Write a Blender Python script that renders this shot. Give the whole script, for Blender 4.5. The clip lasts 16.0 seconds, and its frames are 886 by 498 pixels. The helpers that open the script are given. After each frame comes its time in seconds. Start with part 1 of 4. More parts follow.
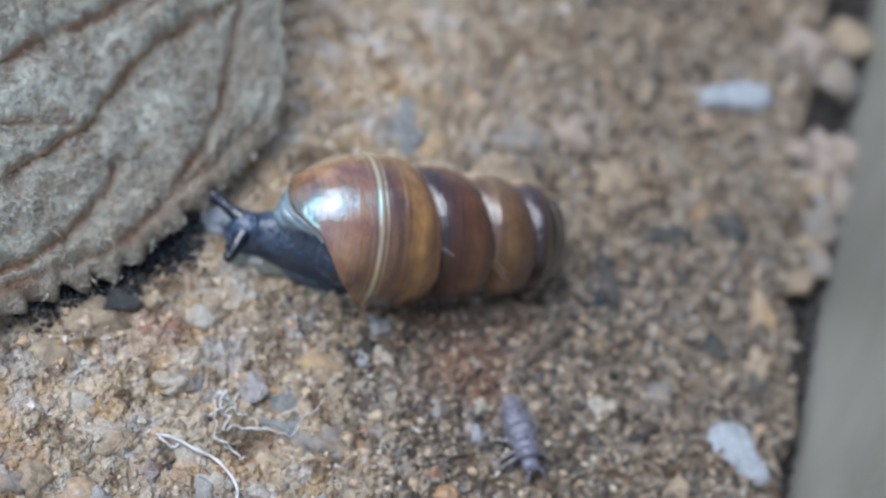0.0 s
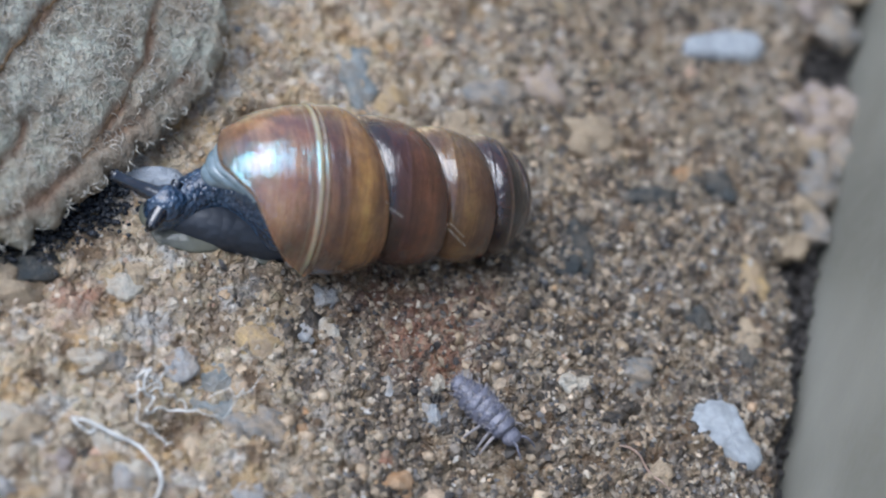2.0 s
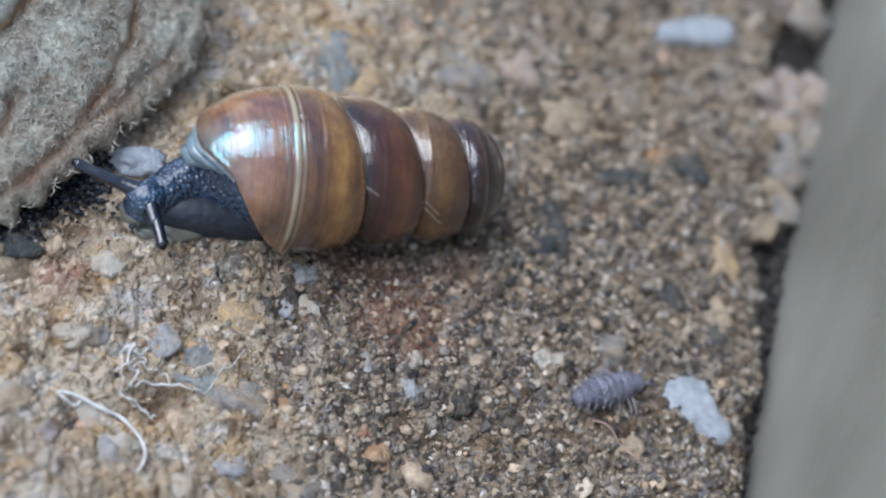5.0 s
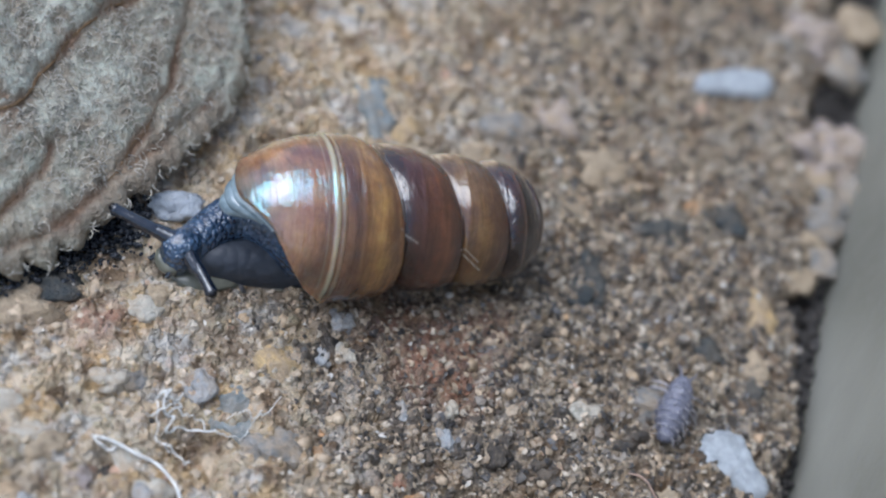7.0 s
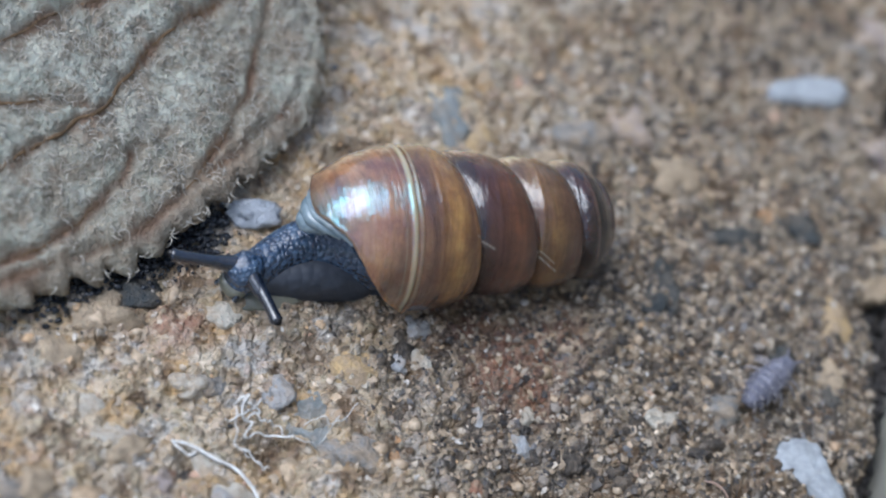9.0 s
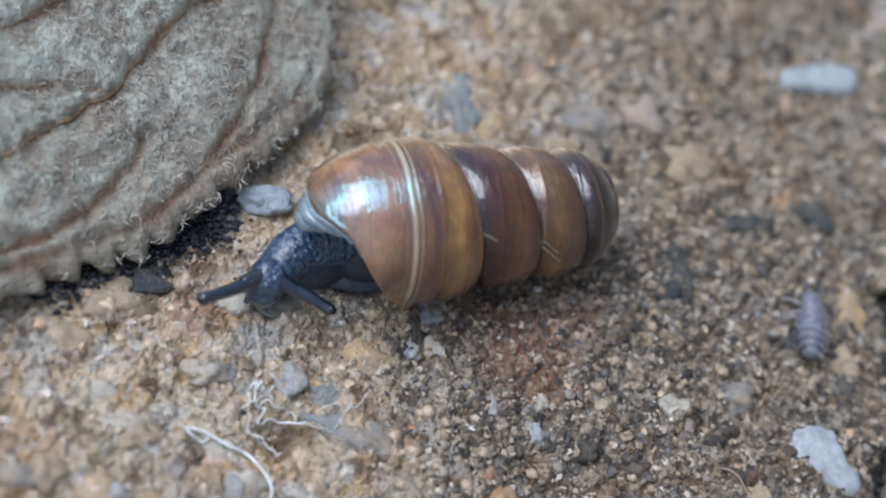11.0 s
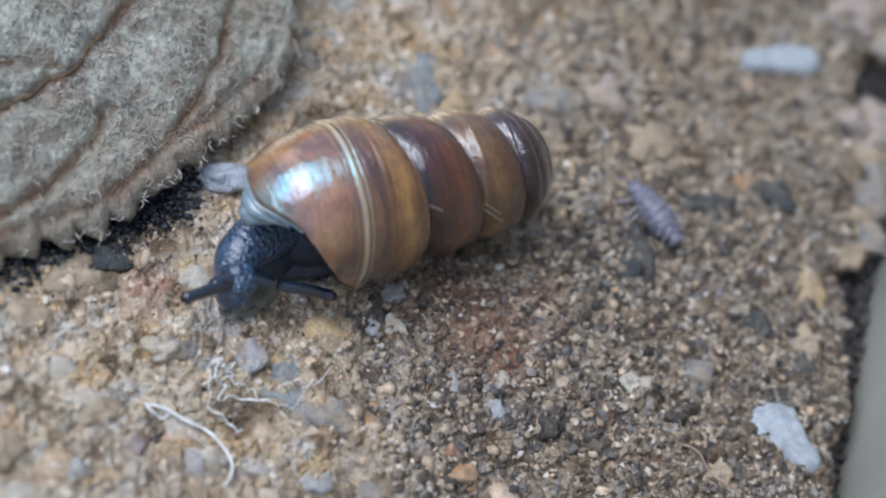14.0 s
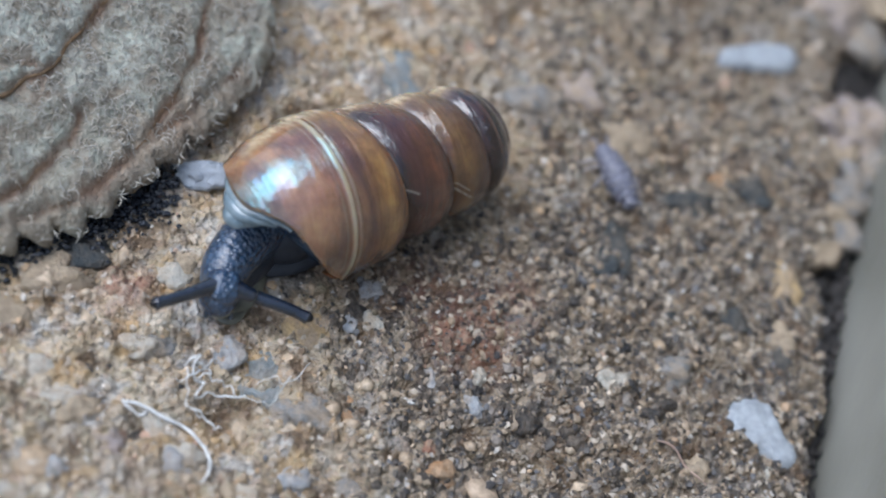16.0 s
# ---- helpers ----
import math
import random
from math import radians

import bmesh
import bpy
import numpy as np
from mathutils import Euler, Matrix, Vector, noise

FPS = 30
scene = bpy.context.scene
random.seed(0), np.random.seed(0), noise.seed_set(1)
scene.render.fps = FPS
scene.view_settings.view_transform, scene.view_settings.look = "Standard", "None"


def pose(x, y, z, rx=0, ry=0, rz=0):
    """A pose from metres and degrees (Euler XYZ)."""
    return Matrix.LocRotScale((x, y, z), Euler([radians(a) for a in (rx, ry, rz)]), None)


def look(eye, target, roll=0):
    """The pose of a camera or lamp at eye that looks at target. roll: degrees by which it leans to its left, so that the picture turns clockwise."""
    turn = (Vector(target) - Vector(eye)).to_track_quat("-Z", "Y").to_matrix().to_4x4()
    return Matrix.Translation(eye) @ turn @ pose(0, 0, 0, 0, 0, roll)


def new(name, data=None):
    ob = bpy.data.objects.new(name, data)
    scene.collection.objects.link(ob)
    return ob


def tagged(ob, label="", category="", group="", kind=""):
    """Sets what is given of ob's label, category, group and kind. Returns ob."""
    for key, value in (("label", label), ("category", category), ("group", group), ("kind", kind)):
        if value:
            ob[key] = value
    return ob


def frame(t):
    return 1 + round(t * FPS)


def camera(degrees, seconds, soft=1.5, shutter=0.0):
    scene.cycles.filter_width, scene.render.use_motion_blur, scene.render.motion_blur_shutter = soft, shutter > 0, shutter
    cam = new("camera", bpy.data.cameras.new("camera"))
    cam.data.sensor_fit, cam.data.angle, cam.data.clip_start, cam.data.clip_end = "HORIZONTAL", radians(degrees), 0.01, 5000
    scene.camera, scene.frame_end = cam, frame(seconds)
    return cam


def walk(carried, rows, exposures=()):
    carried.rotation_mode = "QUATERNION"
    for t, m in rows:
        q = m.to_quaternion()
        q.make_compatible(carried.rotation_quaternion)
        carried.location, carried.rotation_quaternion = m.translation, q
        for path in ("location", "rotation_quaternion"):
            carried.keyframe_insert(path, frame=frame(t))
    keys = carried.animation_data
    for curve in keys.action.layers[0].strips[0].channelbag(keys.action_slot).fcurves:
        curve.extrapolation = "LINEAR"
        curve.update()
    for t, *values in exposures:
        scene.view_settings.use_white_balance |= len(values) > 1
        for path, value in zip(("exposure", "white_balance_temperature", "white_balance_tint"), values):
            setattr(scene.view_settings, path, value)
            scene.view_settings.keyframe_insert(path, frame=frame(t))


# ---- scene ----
# Everything below is laid out in millimetres and brought to metres by S.
S = 0.001

cam = camera(28, 16.0, soft=2.1)
cam.data.dof.use_dof = True
cam.data.dof.focus_distance = 38.7 * S
cam.data.dof.aperture_fstop = 61.0

# seconds, eye, target (mm), roll
PATH = [
    (0, (-17.436, -21.599, 35.161), (-2.820, -1.098, 4.079), 30.49),
    (0.5, (-15.451, -20.347, 32.756), (-0.520, -0.066, 1.679), 30.81),
    (1, (-15.130, -20.618, 32.964), (-0.153, -0.666, 1.697), 31.01),
    (1.5, (-14.589, -20.079, 31.767), (-0.069, 0.073, 0.413), 30.11),
    (2, (-14.655, -20.256, 31.765), (-0.250, 0.216, 0.566), 29.59),
    (2.5, (-14.734, -20.525, 31.689), (-0.577, -0.217, 0.270), 29.48),
    (3, (-14.575, -20.606, 31.722), (-0.034, -0.416, 0.402), 30.15),
    (3.5, (-14.399, -20.933, 32.192), (0.873, -0.915, 1.111), 31.21),
    (6, (-15.530, -20.826, 32.334), (-1.162, -0.237, 1.195), 30.26),
    (6.5, (-15.636, -20.515, 32.190), (-1.477, 0.758, 1.416), 29.49),
    (7, (-15.309, -20.665, 32.106), (-0.850, 0.439, 1.356), 30.05),
    (7.5, (-15.593, -20.663, 32.264), (-1.364, 0.828, 1.676), 29.33),
    (8, (-15.510, -21.029, 31.986), (-1.492, 0.257, 1.158), 28.99),
    (8.5, (-15.560, -20.988, 32.092), (-1.814, 0.506, 1.286), 28.39),
    (9, (-15.701, -20.821, 32.035), (-2.501, 0.766, 1.054), 27.75),
    (11.5, (-15.923, -21.091, 31.325), (-2.616, 0.563, 0.438), 27.65),
    (12, (-15.579, -21.233, 31.217), (-1.902, 0.097, 0.266), 28.46),
    (12.5, (-15.715, -21.221, 31.327), (-2.204, 0.170, 0.345), 28.29),
    (13, (-15.529, -21.457, 31.353), (-1.724, -0.129, 0.458), 28.48),
    (13.5, (-15.693, -21.375, 31.325), (-1.850, -0.039, 0.452), 28.71),
    (14, (-15.737, -21.283, 31.353), (-1.836, 0.143, 0.568), 28.78),
    (14.5, (-15.685, -21.371, 31.316), (-1.777, -0.112, 0.419), 28.92),
    (15, (-15.678, -21.282, 31.274), (-1.866, -0.014, 0.340), 28.75),
    (15.5, (-15.671, -21.435, 31.452), (-1.631, -0.087, 0.677), 28.98),
    (16, (-15.668, -21.393, 31.507), (-1.413, -0.077, 0.808), 29.35),
]


def mm(v):
    return Vector(v) * S


walk(cam, [(t, look(mm(eye), mm(target), roll)) for t, eye, target, roll in PATH], [(0, -0.1), (16, -0.1)])

# ---------------------------------------------------------------- light
SUN_EL, SUN_AZ = 58.0, 161.0  # height above the horizon, bearing from +x to +y
world = bpy.data.worlds.new("sky")
scene.world = world
world.use_nodes = True
wn = world.node_tree
sky = wn.nodes.new("ShaderNodeTexSky")
sky.sky_type, sky.sun_disc = "NISHITA", False
sky.sun_elevation, sky.sun_rotation = radians(SUN_EL), radians(90 - SUN_AZ)
sky.air_density, sky.dust_density = 1.0, 3.0
wn.links.new(sky.outputs[0], wn.nodes["Background"].inputs[0])
wn.nodes["Background"].inputs[1].default_value = 0.205
sun = new("sun", bpy.data.lights.new("sun", "SUN"))
sun.data.energy, sun.data.angle, sun.data.color = 2.4, radians(50), (0.82, 0.985, 1.22)
az, el = radians(SUN_AZ), radians(SUN_EL)
sun.matrix_world = look((math.cos(az) * math.cos(el), math.sin(az) * math.cos(el), math.sin(el)), (0, 0, 0))

# ---------------------------------------------------------------- materials


def material(name, rough=0.7, spec=0.5):
    m = bpy.data.materials.new(name)
    m.use_nodes = True
    p = m.node_tree.nodes["Principled BSDF"]
    p.inputs["Roughness"].default_value = rough
    p.inputs["Specular IOR Level"].default_value = spec
    return m, m.node_tree, p


def coords(nt, scale=1000.0, world_space=False):
    """Coordinates in millimetres."""
    if world_space:
        src = nt.nodes.new("ShaderNodeNewGeometry").outputs["Position"]
    else:
        src = nt.nodes.new("ShaderNodeTexCoord").outputs["Object"]
    mul = nt.nodes.new("ShaderNodeVectorMath")
    mul.operation = "SCALE"
    mul.inputs["Scale"].default_value = scale
    nt.links.new(src, mul.inputs[0])
    return mul.outputs[0]


def stretched(nt, vec, sx, sy, sz):
    n = nt.nodes.new("ShaderNodeVectorMath")
    n.operation = "MULTIPLY"
    n.inputs[1].default_value = (sx, sy, sz)
    nt.links.new(vec, n.inputs[0])
    return n.outputs[0]


def noise_node(nt, vec, scale, detail=4.0, rough=0.6, dist=0.0):
    n = nt.nodes.new("ShaderNodeTexNoise")
    n.inputs["Scale"].default_value, n.inputs["Detail"].default_value = scale, detail
    n.inputs["Roughness"].default_value, n.inputs["Distortion"].default_value = rough, dist
    nt.links.new(vec, n.inputs["Vector"])
    return n.outputs["Fac"]


def ramp(nt, fac, stops, mode="LINEAR"):
    r = nt.nodes.new("ShaderNodeValToRGB")
    r.color_ramp.interpolation = mode
    e = r.color_ramp.elements
    while len(e) < len(stops):
        e.new(0.5)
    for el_, (p, c) in zip(e, stops):
        el_.position, el_.color = p, (*c, 1)
    nt.links.new(fac, r.inputs[0])
    return r.outputs[0]


def mix(nt, fac, a, b, mode="MIX"):
    n = nt.nodes.new("ShaderNodeMix")
    n.data_type, n.blend_type = "RGBA", mode
    for sock, v in ((n.inputs[0], fac), (n.inputs[6], a), (n.inputs[7], b)):
        if isinstance(v, (int, float)):
            sock.default_value = v
        elif isinstance(v, tuple):
            sock.default_value = (*v, 1)
        else:
            nt.links.new(v, sock)
    return n.outputs[2]


def grey(v):
    return (v, v, v)


def bump(nt, p, height, dist_mm, strength=1.0):
    b = nt.nodes.new("ShaderNodeBump")
    b.inputs["Strength"].default_value = strength
    b.inputs["Distance"].default_value = dist_mm * S
    nt.links.new(height, b.inputs["Height"])
    nt.links.new(b.outputs[0], p.inputs["Normal"])


def random_island(nt):
    return nt.nodes.new("ShaderNodeNewGeometry").outputs["Random Per Island"]


def random_object(nt):
    return nt.nodes.new("ShaderNodeObjectInfo").outputs["Random"]


def attribute(nt, name):
    n = nt.nodes.new("ShaderNodeAttribute")
    n.attribute_name = name
    return n.outputs["Fac"]


def cells(nt, vec, scale, stops, rnd=1.0):
    """Rounded patches, each of one colour out of a handful."""
    vor = nt.nodes.new("ShaderNodeTexVoronoi")
    vor.feature = "SMOOTH_F1"
    vor.inputs["Smoothness"].default_value = 0.1
    vor.inputs["Scale"].default_value = scale
    vor.inputs["Randomness"].default_value = rnd
    nt.links.new(vec, vor.inputs["Vector"])
    sep = nt.nodes.new("ShaderNodeSeparateColor")
    nt.links.new(vor.outputs["Color"], sep.inputs[0])
    return ramp(nt, sep.outputs[0], stops), vor.outputs["Distance"]


def shifted(nt, vec, dx, dy):
    n = nt.nodes.new("ShaderNodeVectorMath")
    n.inputs[1].default_value = (dx, dy, 0.0)
    nt.links.new(vec, n.inputs[0])
    return n.outputs[0]


def stone_material():
    """Crumbly sandy cement: cream and ochre binder with quartz, pink and grey patches; finer and dark-specked to one side."""
    m, nt, p = material("sandy_stone", 0.75, 0.4)
    plain = coords(nt)
    wob = nt.nodes.new("ShaderNodeTexNoise")
    wob.inputs["Scale"].default_value, wob.inputs["Detail"].default_value = 2.6, 5.0
    nt.links.new(plain, wob.inputs["Vector"])
    bend = nt.nodes.new("ShaderNodeVectorMath")
    bend.operation = "MULTIPLY_ADD"
    nt.links.new(wob.outputs["Color"], bend.inputs[0])
    bend.inputs[1].default_value = (0.55, 0.55, 0.55)
    nt.links.new(plain, bend.inputs[2])
    v = bend.outputs[0]
    mid = noise_node(nt, plain, 0.95, 6.0, 0.7)
    fine = noise_node(nt, plain, 6.5, 4.0, 0.7)
    blend = noise_node(nt, shifted(nt, v, 5.0, 3.0), 0.75, 6.0, 0.72)
    col = ramp(nt, blend, [(0.34, (0.15, 0.095, 0.055)), (0.42, (0.42, 0.285, 0.155)), (0.48, (0.58, 0.45, 0.31)), (0.55, (0.71, 0.605, 0.46)), (0.64, (0.82, 0.77, 0.67))])
    tones = [(0.0, (0.20, 0.14, 0.09)), (0.10, (0.42, 0.28, 0.14)), (0.24, (0.62, 0.53, 0.39)), (0.38, (0.50, 0.345, 0.24)), (0.50, (0.72, 0.65, 0.53)), (0.64, (0.38, 0.37, 0.33)), (0.76, (0.52, 0.36, 0.17)), (0.88, (0.40, 0.365, 0.24)), (1.0, (0.74, 0.72, 0.66))]
    c1, d1 = cells(nt, v, 1.25, tones)
    c2, d2 = cells(nt, v, 3.6, tones)
    c3, d3 = cells(nt, v, 7.5, tones)
    col = mix(nt, 0.5, col, c1)
    col = mix(nt, 0.30, col, c2)
    col = mix(nt, 0.22, col, c3)
    stain = ramp(nt, noise_node(nt, shifted(nt, plain, 41.0, 23.0), 0.42, 5.0, 0.62), [(0.46, grey(0.0)), (0.62, grey(0.65))])
    col = mix(nt, stain, col, mix(nt, fine, (0.15, 0.12, 0.10), (0.36, 0.30, 0.245)))
    quartz = ramp(nt, noise_node(nt, shifted(nt, v, 31.0, 7.0), 0.8, 2.0, 0.5), [(0.56, grey(0.0)), (0.61, grey(0.7))])
    col = mix(nt, quartz, col, mix(nt, fine, (0.40, 0.41, 0.41), (0.72, 0.72, 0.70)))
    ochre = ramp(nt, noise_node(nt, shifted(nt, v, 11.0, 57.0), 0.6, 4.0, 0.6), [(0.53, grey(0.0)), (0.64, grey(0.7))])
    col = mix(nt, ochre, col, (0.46, 0.28, 0.11))
    minerals = [(0.0, (0.16, 0.12, 0.09)), (0.08, (0.45, 0.32, 0.17)), (0.25, (0.66, 0.57, 0.43)), (0.42, (0.40, 0.39, 0.365)), (0.52, (0.56, 0.38, 0.18)), (0.62, (0.50, 0.36, 0.28)), (0.74, (0.38, 0.35, 0.23)), (0.86, (0.74, 0.70, 0.62))]
    for key, much in (("coarse", 0.35), ("fine", 0.5)):
        show = ramp(nt, attribute(nt, key + "_up"), [(0.15, grey(0.0)), (0.75, grey(much))])
        col = mix(nt, show, col, ramp(nt, attribute(nt, key + "_own"), minerals, "CONSTANT"))
    salt = [(0.0, (0.042, 0.037, 0.035)), (0.22, (0.109, 0.087, 0.066)), (0.38, (0.202, 0.149, 0.100)), (0.56, (0.302, 0.245, 0.178)), (0.7, (0.126, 0.100, 0.079)), (0.84, (0.227, 0.170, 0.116)), (1.0, (0.437, 0.398, 0.340))]
    s1, _ = cells(nt, v, 6.5, salt)
    speck = attribute(nt, "speck")
    col = mix(nt, ramp(nt, speck, [(0.05, grey(0.0)), (1.0, grey(0.8))]), col, s1)
    for key, share in (("coarse", 0.16), ("fine", 0.36)):
        black = mix(nt, 1.0, ramp(nt, attribute(nt, key + "_own"), [(0.0, grey(1.0)), (share, grey(0.0))], "CONSTANT"), ramp(nt, attribute(nt, key + "_up"), [(0.05, grey(0.0)), (0.4, grey(0.9))]), "MULTIPLY")
        col = mix(nt, mix(nt, 1.0, black, ramp(nt, speck, [(0.05, grey(0.0)), (0.6, grey(1.0))]), "MULTIPLY"), col, mix(nt, fine, (0.025, 0.025, 0.028), (0.12, 0.10, 0.08)))
    col = mix(nt, ramp(nt, mid, [(0.37, grey(0.9)), (0.47, grey(0.0))]), col, (0.15, 0.095, 0.055))
    col = mix(nt, ramp(nt, fine, [(0.33, grey(0.6)), (0.45, grey(0.0))]), col, (0.15, 0.11, 0.08))
    pit_brown = mix(nt, 1.0, attribute(nt, "pit_brown"), ramp(nt, noise_node(nt, v, 1.9, 5.0, 0.7), [(0.36, grey(0.3)), (0.54, grey(1.0))]), "MULTIPLY")
    col = mix(nt, pit_brown, col, mix(nt, fine, (0.07, 0.045, 0.03), (0.24, 0.155, 0.09)))
    # Red-brown stains, and maroon light painted under the shell.
    rust_glow = mix(nt, 1.0, attribute(nt, "rust_glow"), ramp(nt, noise_node(nt, v, 2.4, 5.0, 0.7), [(0.40, grey(0.15)), (0.58, grey(1.0))]), "MULTIPLY")
    col = mix(nt, rust_glow, col, mix(nt, fine, (0.22, 0.075, 0.045), (0.44, 0.22, 0.15)))
    nt.links.new(col, p.inputs["Base Color"])
    add = nt.nodes.new("ShaderNodeMath")
    nt.links.new(fine, add.inputs[0])
    nt.links.new(d3, add.inputs[1])
    more = nt.nodes.new("ShaderNodeMath")
    more.operation = "MULTIPLY_ADD"
    nt.links.new(d2, more.inputs[0])
    more.inputs[1].default_value = -0.8
    nt.links.new(add.outputs[0], more.inputs[2])
    bump(nt, p, more.outputs[0], 0.13, 1.0)
    nt.links.new(ramp(nt, mid, [(0.3, grey(0.45)), (0.7, grey(0.85))]), p.inputs["Roughness"])
    damp = ramp(nt, noise_node(nt, shifted(nt, plain, 3.0, 9.0), 5.0, 3.0, 0.6), [(0.52, grey(0.0)), (0.62, grey(0.7))])
    nt.links.new(damp, p.inputs["Coat Weight"])
    p.inputs["Coat Roughness"].default_value = 0.08
    return m


def grain_material(name, stops, rough=0.45, random_of=random_island):
    """Mineral grains: one colour for each grain out of a handful, mottled."""
    m, nt, p = material(name, rough, 0.5)
    v = coords(nt, world_space=True)
    col = ramp(nt, random_of(nt), stops, "CONSTANT")
    if rough > 0.45:
        col = mix(nt, ramp(nt, noise_node(nt, v, 1.7, 4.0, 0.6), [(0.35, grey(0.5)), (0.6, grey(0.0))]), col, (0.38, 0.30, 0.22))
    n = noise_node(nt, v, 6.0, 4.0, 0.65)
    col = mix(nt, 0.6, col, mix(nt, 1.0, col, ramp(nt, n, [(0.3, grey(0.35)), (0.65, grey(1.5))]), "MULTIPLY"))
    nt.links.new(col, p.inputs["Base Color"])
    bump(nt, p, noise_node(nt, v, 14.0, 3.0, 0.6), 0.03, 0.7)
    p.inputs["Subsurface Weight"].default_value = 0.0
    return m


def plain_stone(name, c, rough=0.5, dark=0.4, scale=3.0, dust=0.0):
    m, nt, p = material(name, rough, 0.5)
    v = coords(nt)
    n = noise_node(nt, v, scale, 5.0, 0.65)
    f = noise_node(nt, v, scale * 5, 3.0, 0.6)
    d = tuple(x * dark for x in c)
    col = ramp(nt, n, [(0.3, d), (0.5, c), (0.75, tuple(min(1, x * 1.35) for x in c))])
    col = mix(nt, ramp(nt, f, [(0.35, grey(0.35)), (0.55, grey(0.0))]), col, d)
    if dust:
        cover = noise_node(nt, coords(nt, world_space=True), 2.3, 5.0, 0.7)
        col = mix(nt, ramp(nt, cover, [(0.40, grey(0.0)), (0.60, grey(dust))]), col, mix(nt, f, (0.26, 0.19, 0.13), (0.50, 0.40, 0.29)))
    nt.links.new(col, p.inputs["Base Color"])
    bump(nt, p, f, 0.09, 0.9)
    return m


def shell_material():
    """Glossy horn: amber body whorl, red-brown and olive spire, dark tip, fine growth lines, two pale ribs."""
    m, nt, p = material("horn_shell", 0.085, 0.5)
    v = coords(nt)
    wob = noise_node(nt, v, 0.8, 3.0)
    x = nt.nodes.new("ShaderNodeMath")
    x.operation = "MULTIPLY_ADD"
    nt.links.new(wob, x.inputs[0])
    x.inputs[1].default_value = 0.10
    nt.links.new(attribute(nt, "whorl"), x.inputs[2])
    rng = nt.nodes.new("ShaderNodeMapRange")
    rng.inputs["From Min"].default_value, rng.inputs["From Max"].default_value = -3.0, 3.0
    nt.links.new(x.outputs[0], rng.inputs["Value"])
    at = lambda q: (q + 0.05 + 3.0) / 6.0
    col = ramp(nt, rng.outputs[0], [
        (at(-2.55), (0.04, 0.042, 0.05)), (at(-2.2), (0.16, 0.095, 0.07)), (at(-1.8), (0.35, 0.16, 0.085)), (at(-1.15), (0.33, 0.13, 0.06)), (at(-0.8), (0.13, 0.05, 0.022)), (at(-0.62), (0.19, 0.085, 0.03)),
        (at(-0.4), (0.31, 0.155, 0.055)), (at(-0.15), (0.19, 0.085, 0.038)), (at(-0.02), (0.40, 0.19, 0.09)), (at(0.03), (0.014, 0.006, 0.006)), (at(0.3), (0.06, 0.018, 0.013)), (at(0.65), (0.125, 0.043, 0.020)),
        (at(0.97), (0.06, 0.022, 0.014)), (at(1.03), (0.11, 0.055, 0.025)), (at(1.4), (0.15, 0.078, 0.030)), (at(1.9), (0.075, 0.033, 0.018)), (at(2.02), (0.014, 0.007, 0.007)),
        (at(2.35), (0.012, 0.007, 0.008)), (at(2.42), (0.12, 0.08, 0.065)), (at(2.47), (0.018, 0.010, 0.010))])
    lines = noise_node(nt, stretched(nt, v, 7.0, 0.4, 0.4), 1.0, 4.0, 0.65, 0.5)
    blot = noise_node(nt, v, 1.3, 5.0, 0.65)
    col = mix(nt, 0.34, col, mix(nt, 1.0, col, ramp(nt, lines, [(0.32, grey(0.5)), (0.66, grey(1.6))]), "MULTIPLY"))
    col = mix(nt, 0.6, col, mix(nt, 1.0, col, ramp(nt, blot, [(0.35, (0.45, 0.35, 0.25)), (0.65, (1.5, 1.6, 1.5))]), "MULTIPLY"))
    stain = noise_node(nt, stretched(nt, v, 1.6, 0.55, 0.55), 1.0, 4.0, 0.6, 0.8)
    col = mix(nt, ramp(nt, stain, [(0.34, grey(0.6)), (0.54, grey(0.0))]), col, (0.06, 0.020, 0.014))
    col = mix(nt, attribute(nt, "rib"), col, (0.72, 0.58, 0.38))
    # Golden rim light painted as pale streaks along the upper outline.
    rim_streaks = ramp(nt, noise_node(nt, stretched(nt, v, 5.0, 1.6, 1.6), 1.0, 4.0, 0.7), [(0.40, grey(0.25)), (0.56, grey(1.0))])
    col = mix(nt, mix(nt, 1.0, attribute(nt, "rim_light"), rim_streaks, "MULTIPLY"), col, (0.86, 0.62, 0.42))
    # Pale scratches together with painted glints and suture highlights.
    col = mix(nt, attribute(nt, "mark_glint"), col, (0.66, 0.60, 0.52))
    nt.links.new(col, p.inputs["Base Color"])
    p.inputs["Subsurface Weight"].default_value = 0.5
    p.inputs["Subsurface Radius"].default_value = (1.0, 0.5, 0.2)
    p.inputs["Subsurface Scale"].default_value = 0.6 * S
    p.inputs["IOR"].default_value = 1.85
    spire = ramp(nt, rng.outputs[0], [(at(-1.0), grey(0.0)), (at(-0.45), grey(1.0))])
    nt.links.new(mix(nt, spire, grey(0.85), grey(0.1)), p.inputs["Specular IOR Level"])
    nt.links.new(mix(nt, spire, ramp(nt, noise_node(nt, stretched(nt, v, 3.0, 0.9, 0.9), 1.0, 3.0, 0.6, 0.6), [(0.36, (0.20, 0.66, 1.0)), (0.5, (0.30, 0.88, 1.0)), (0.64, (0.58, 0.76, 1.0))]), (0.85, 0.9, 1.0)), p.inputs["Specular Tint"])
    rim = nt.nodes.new("ShaderNodeLayerWeight")
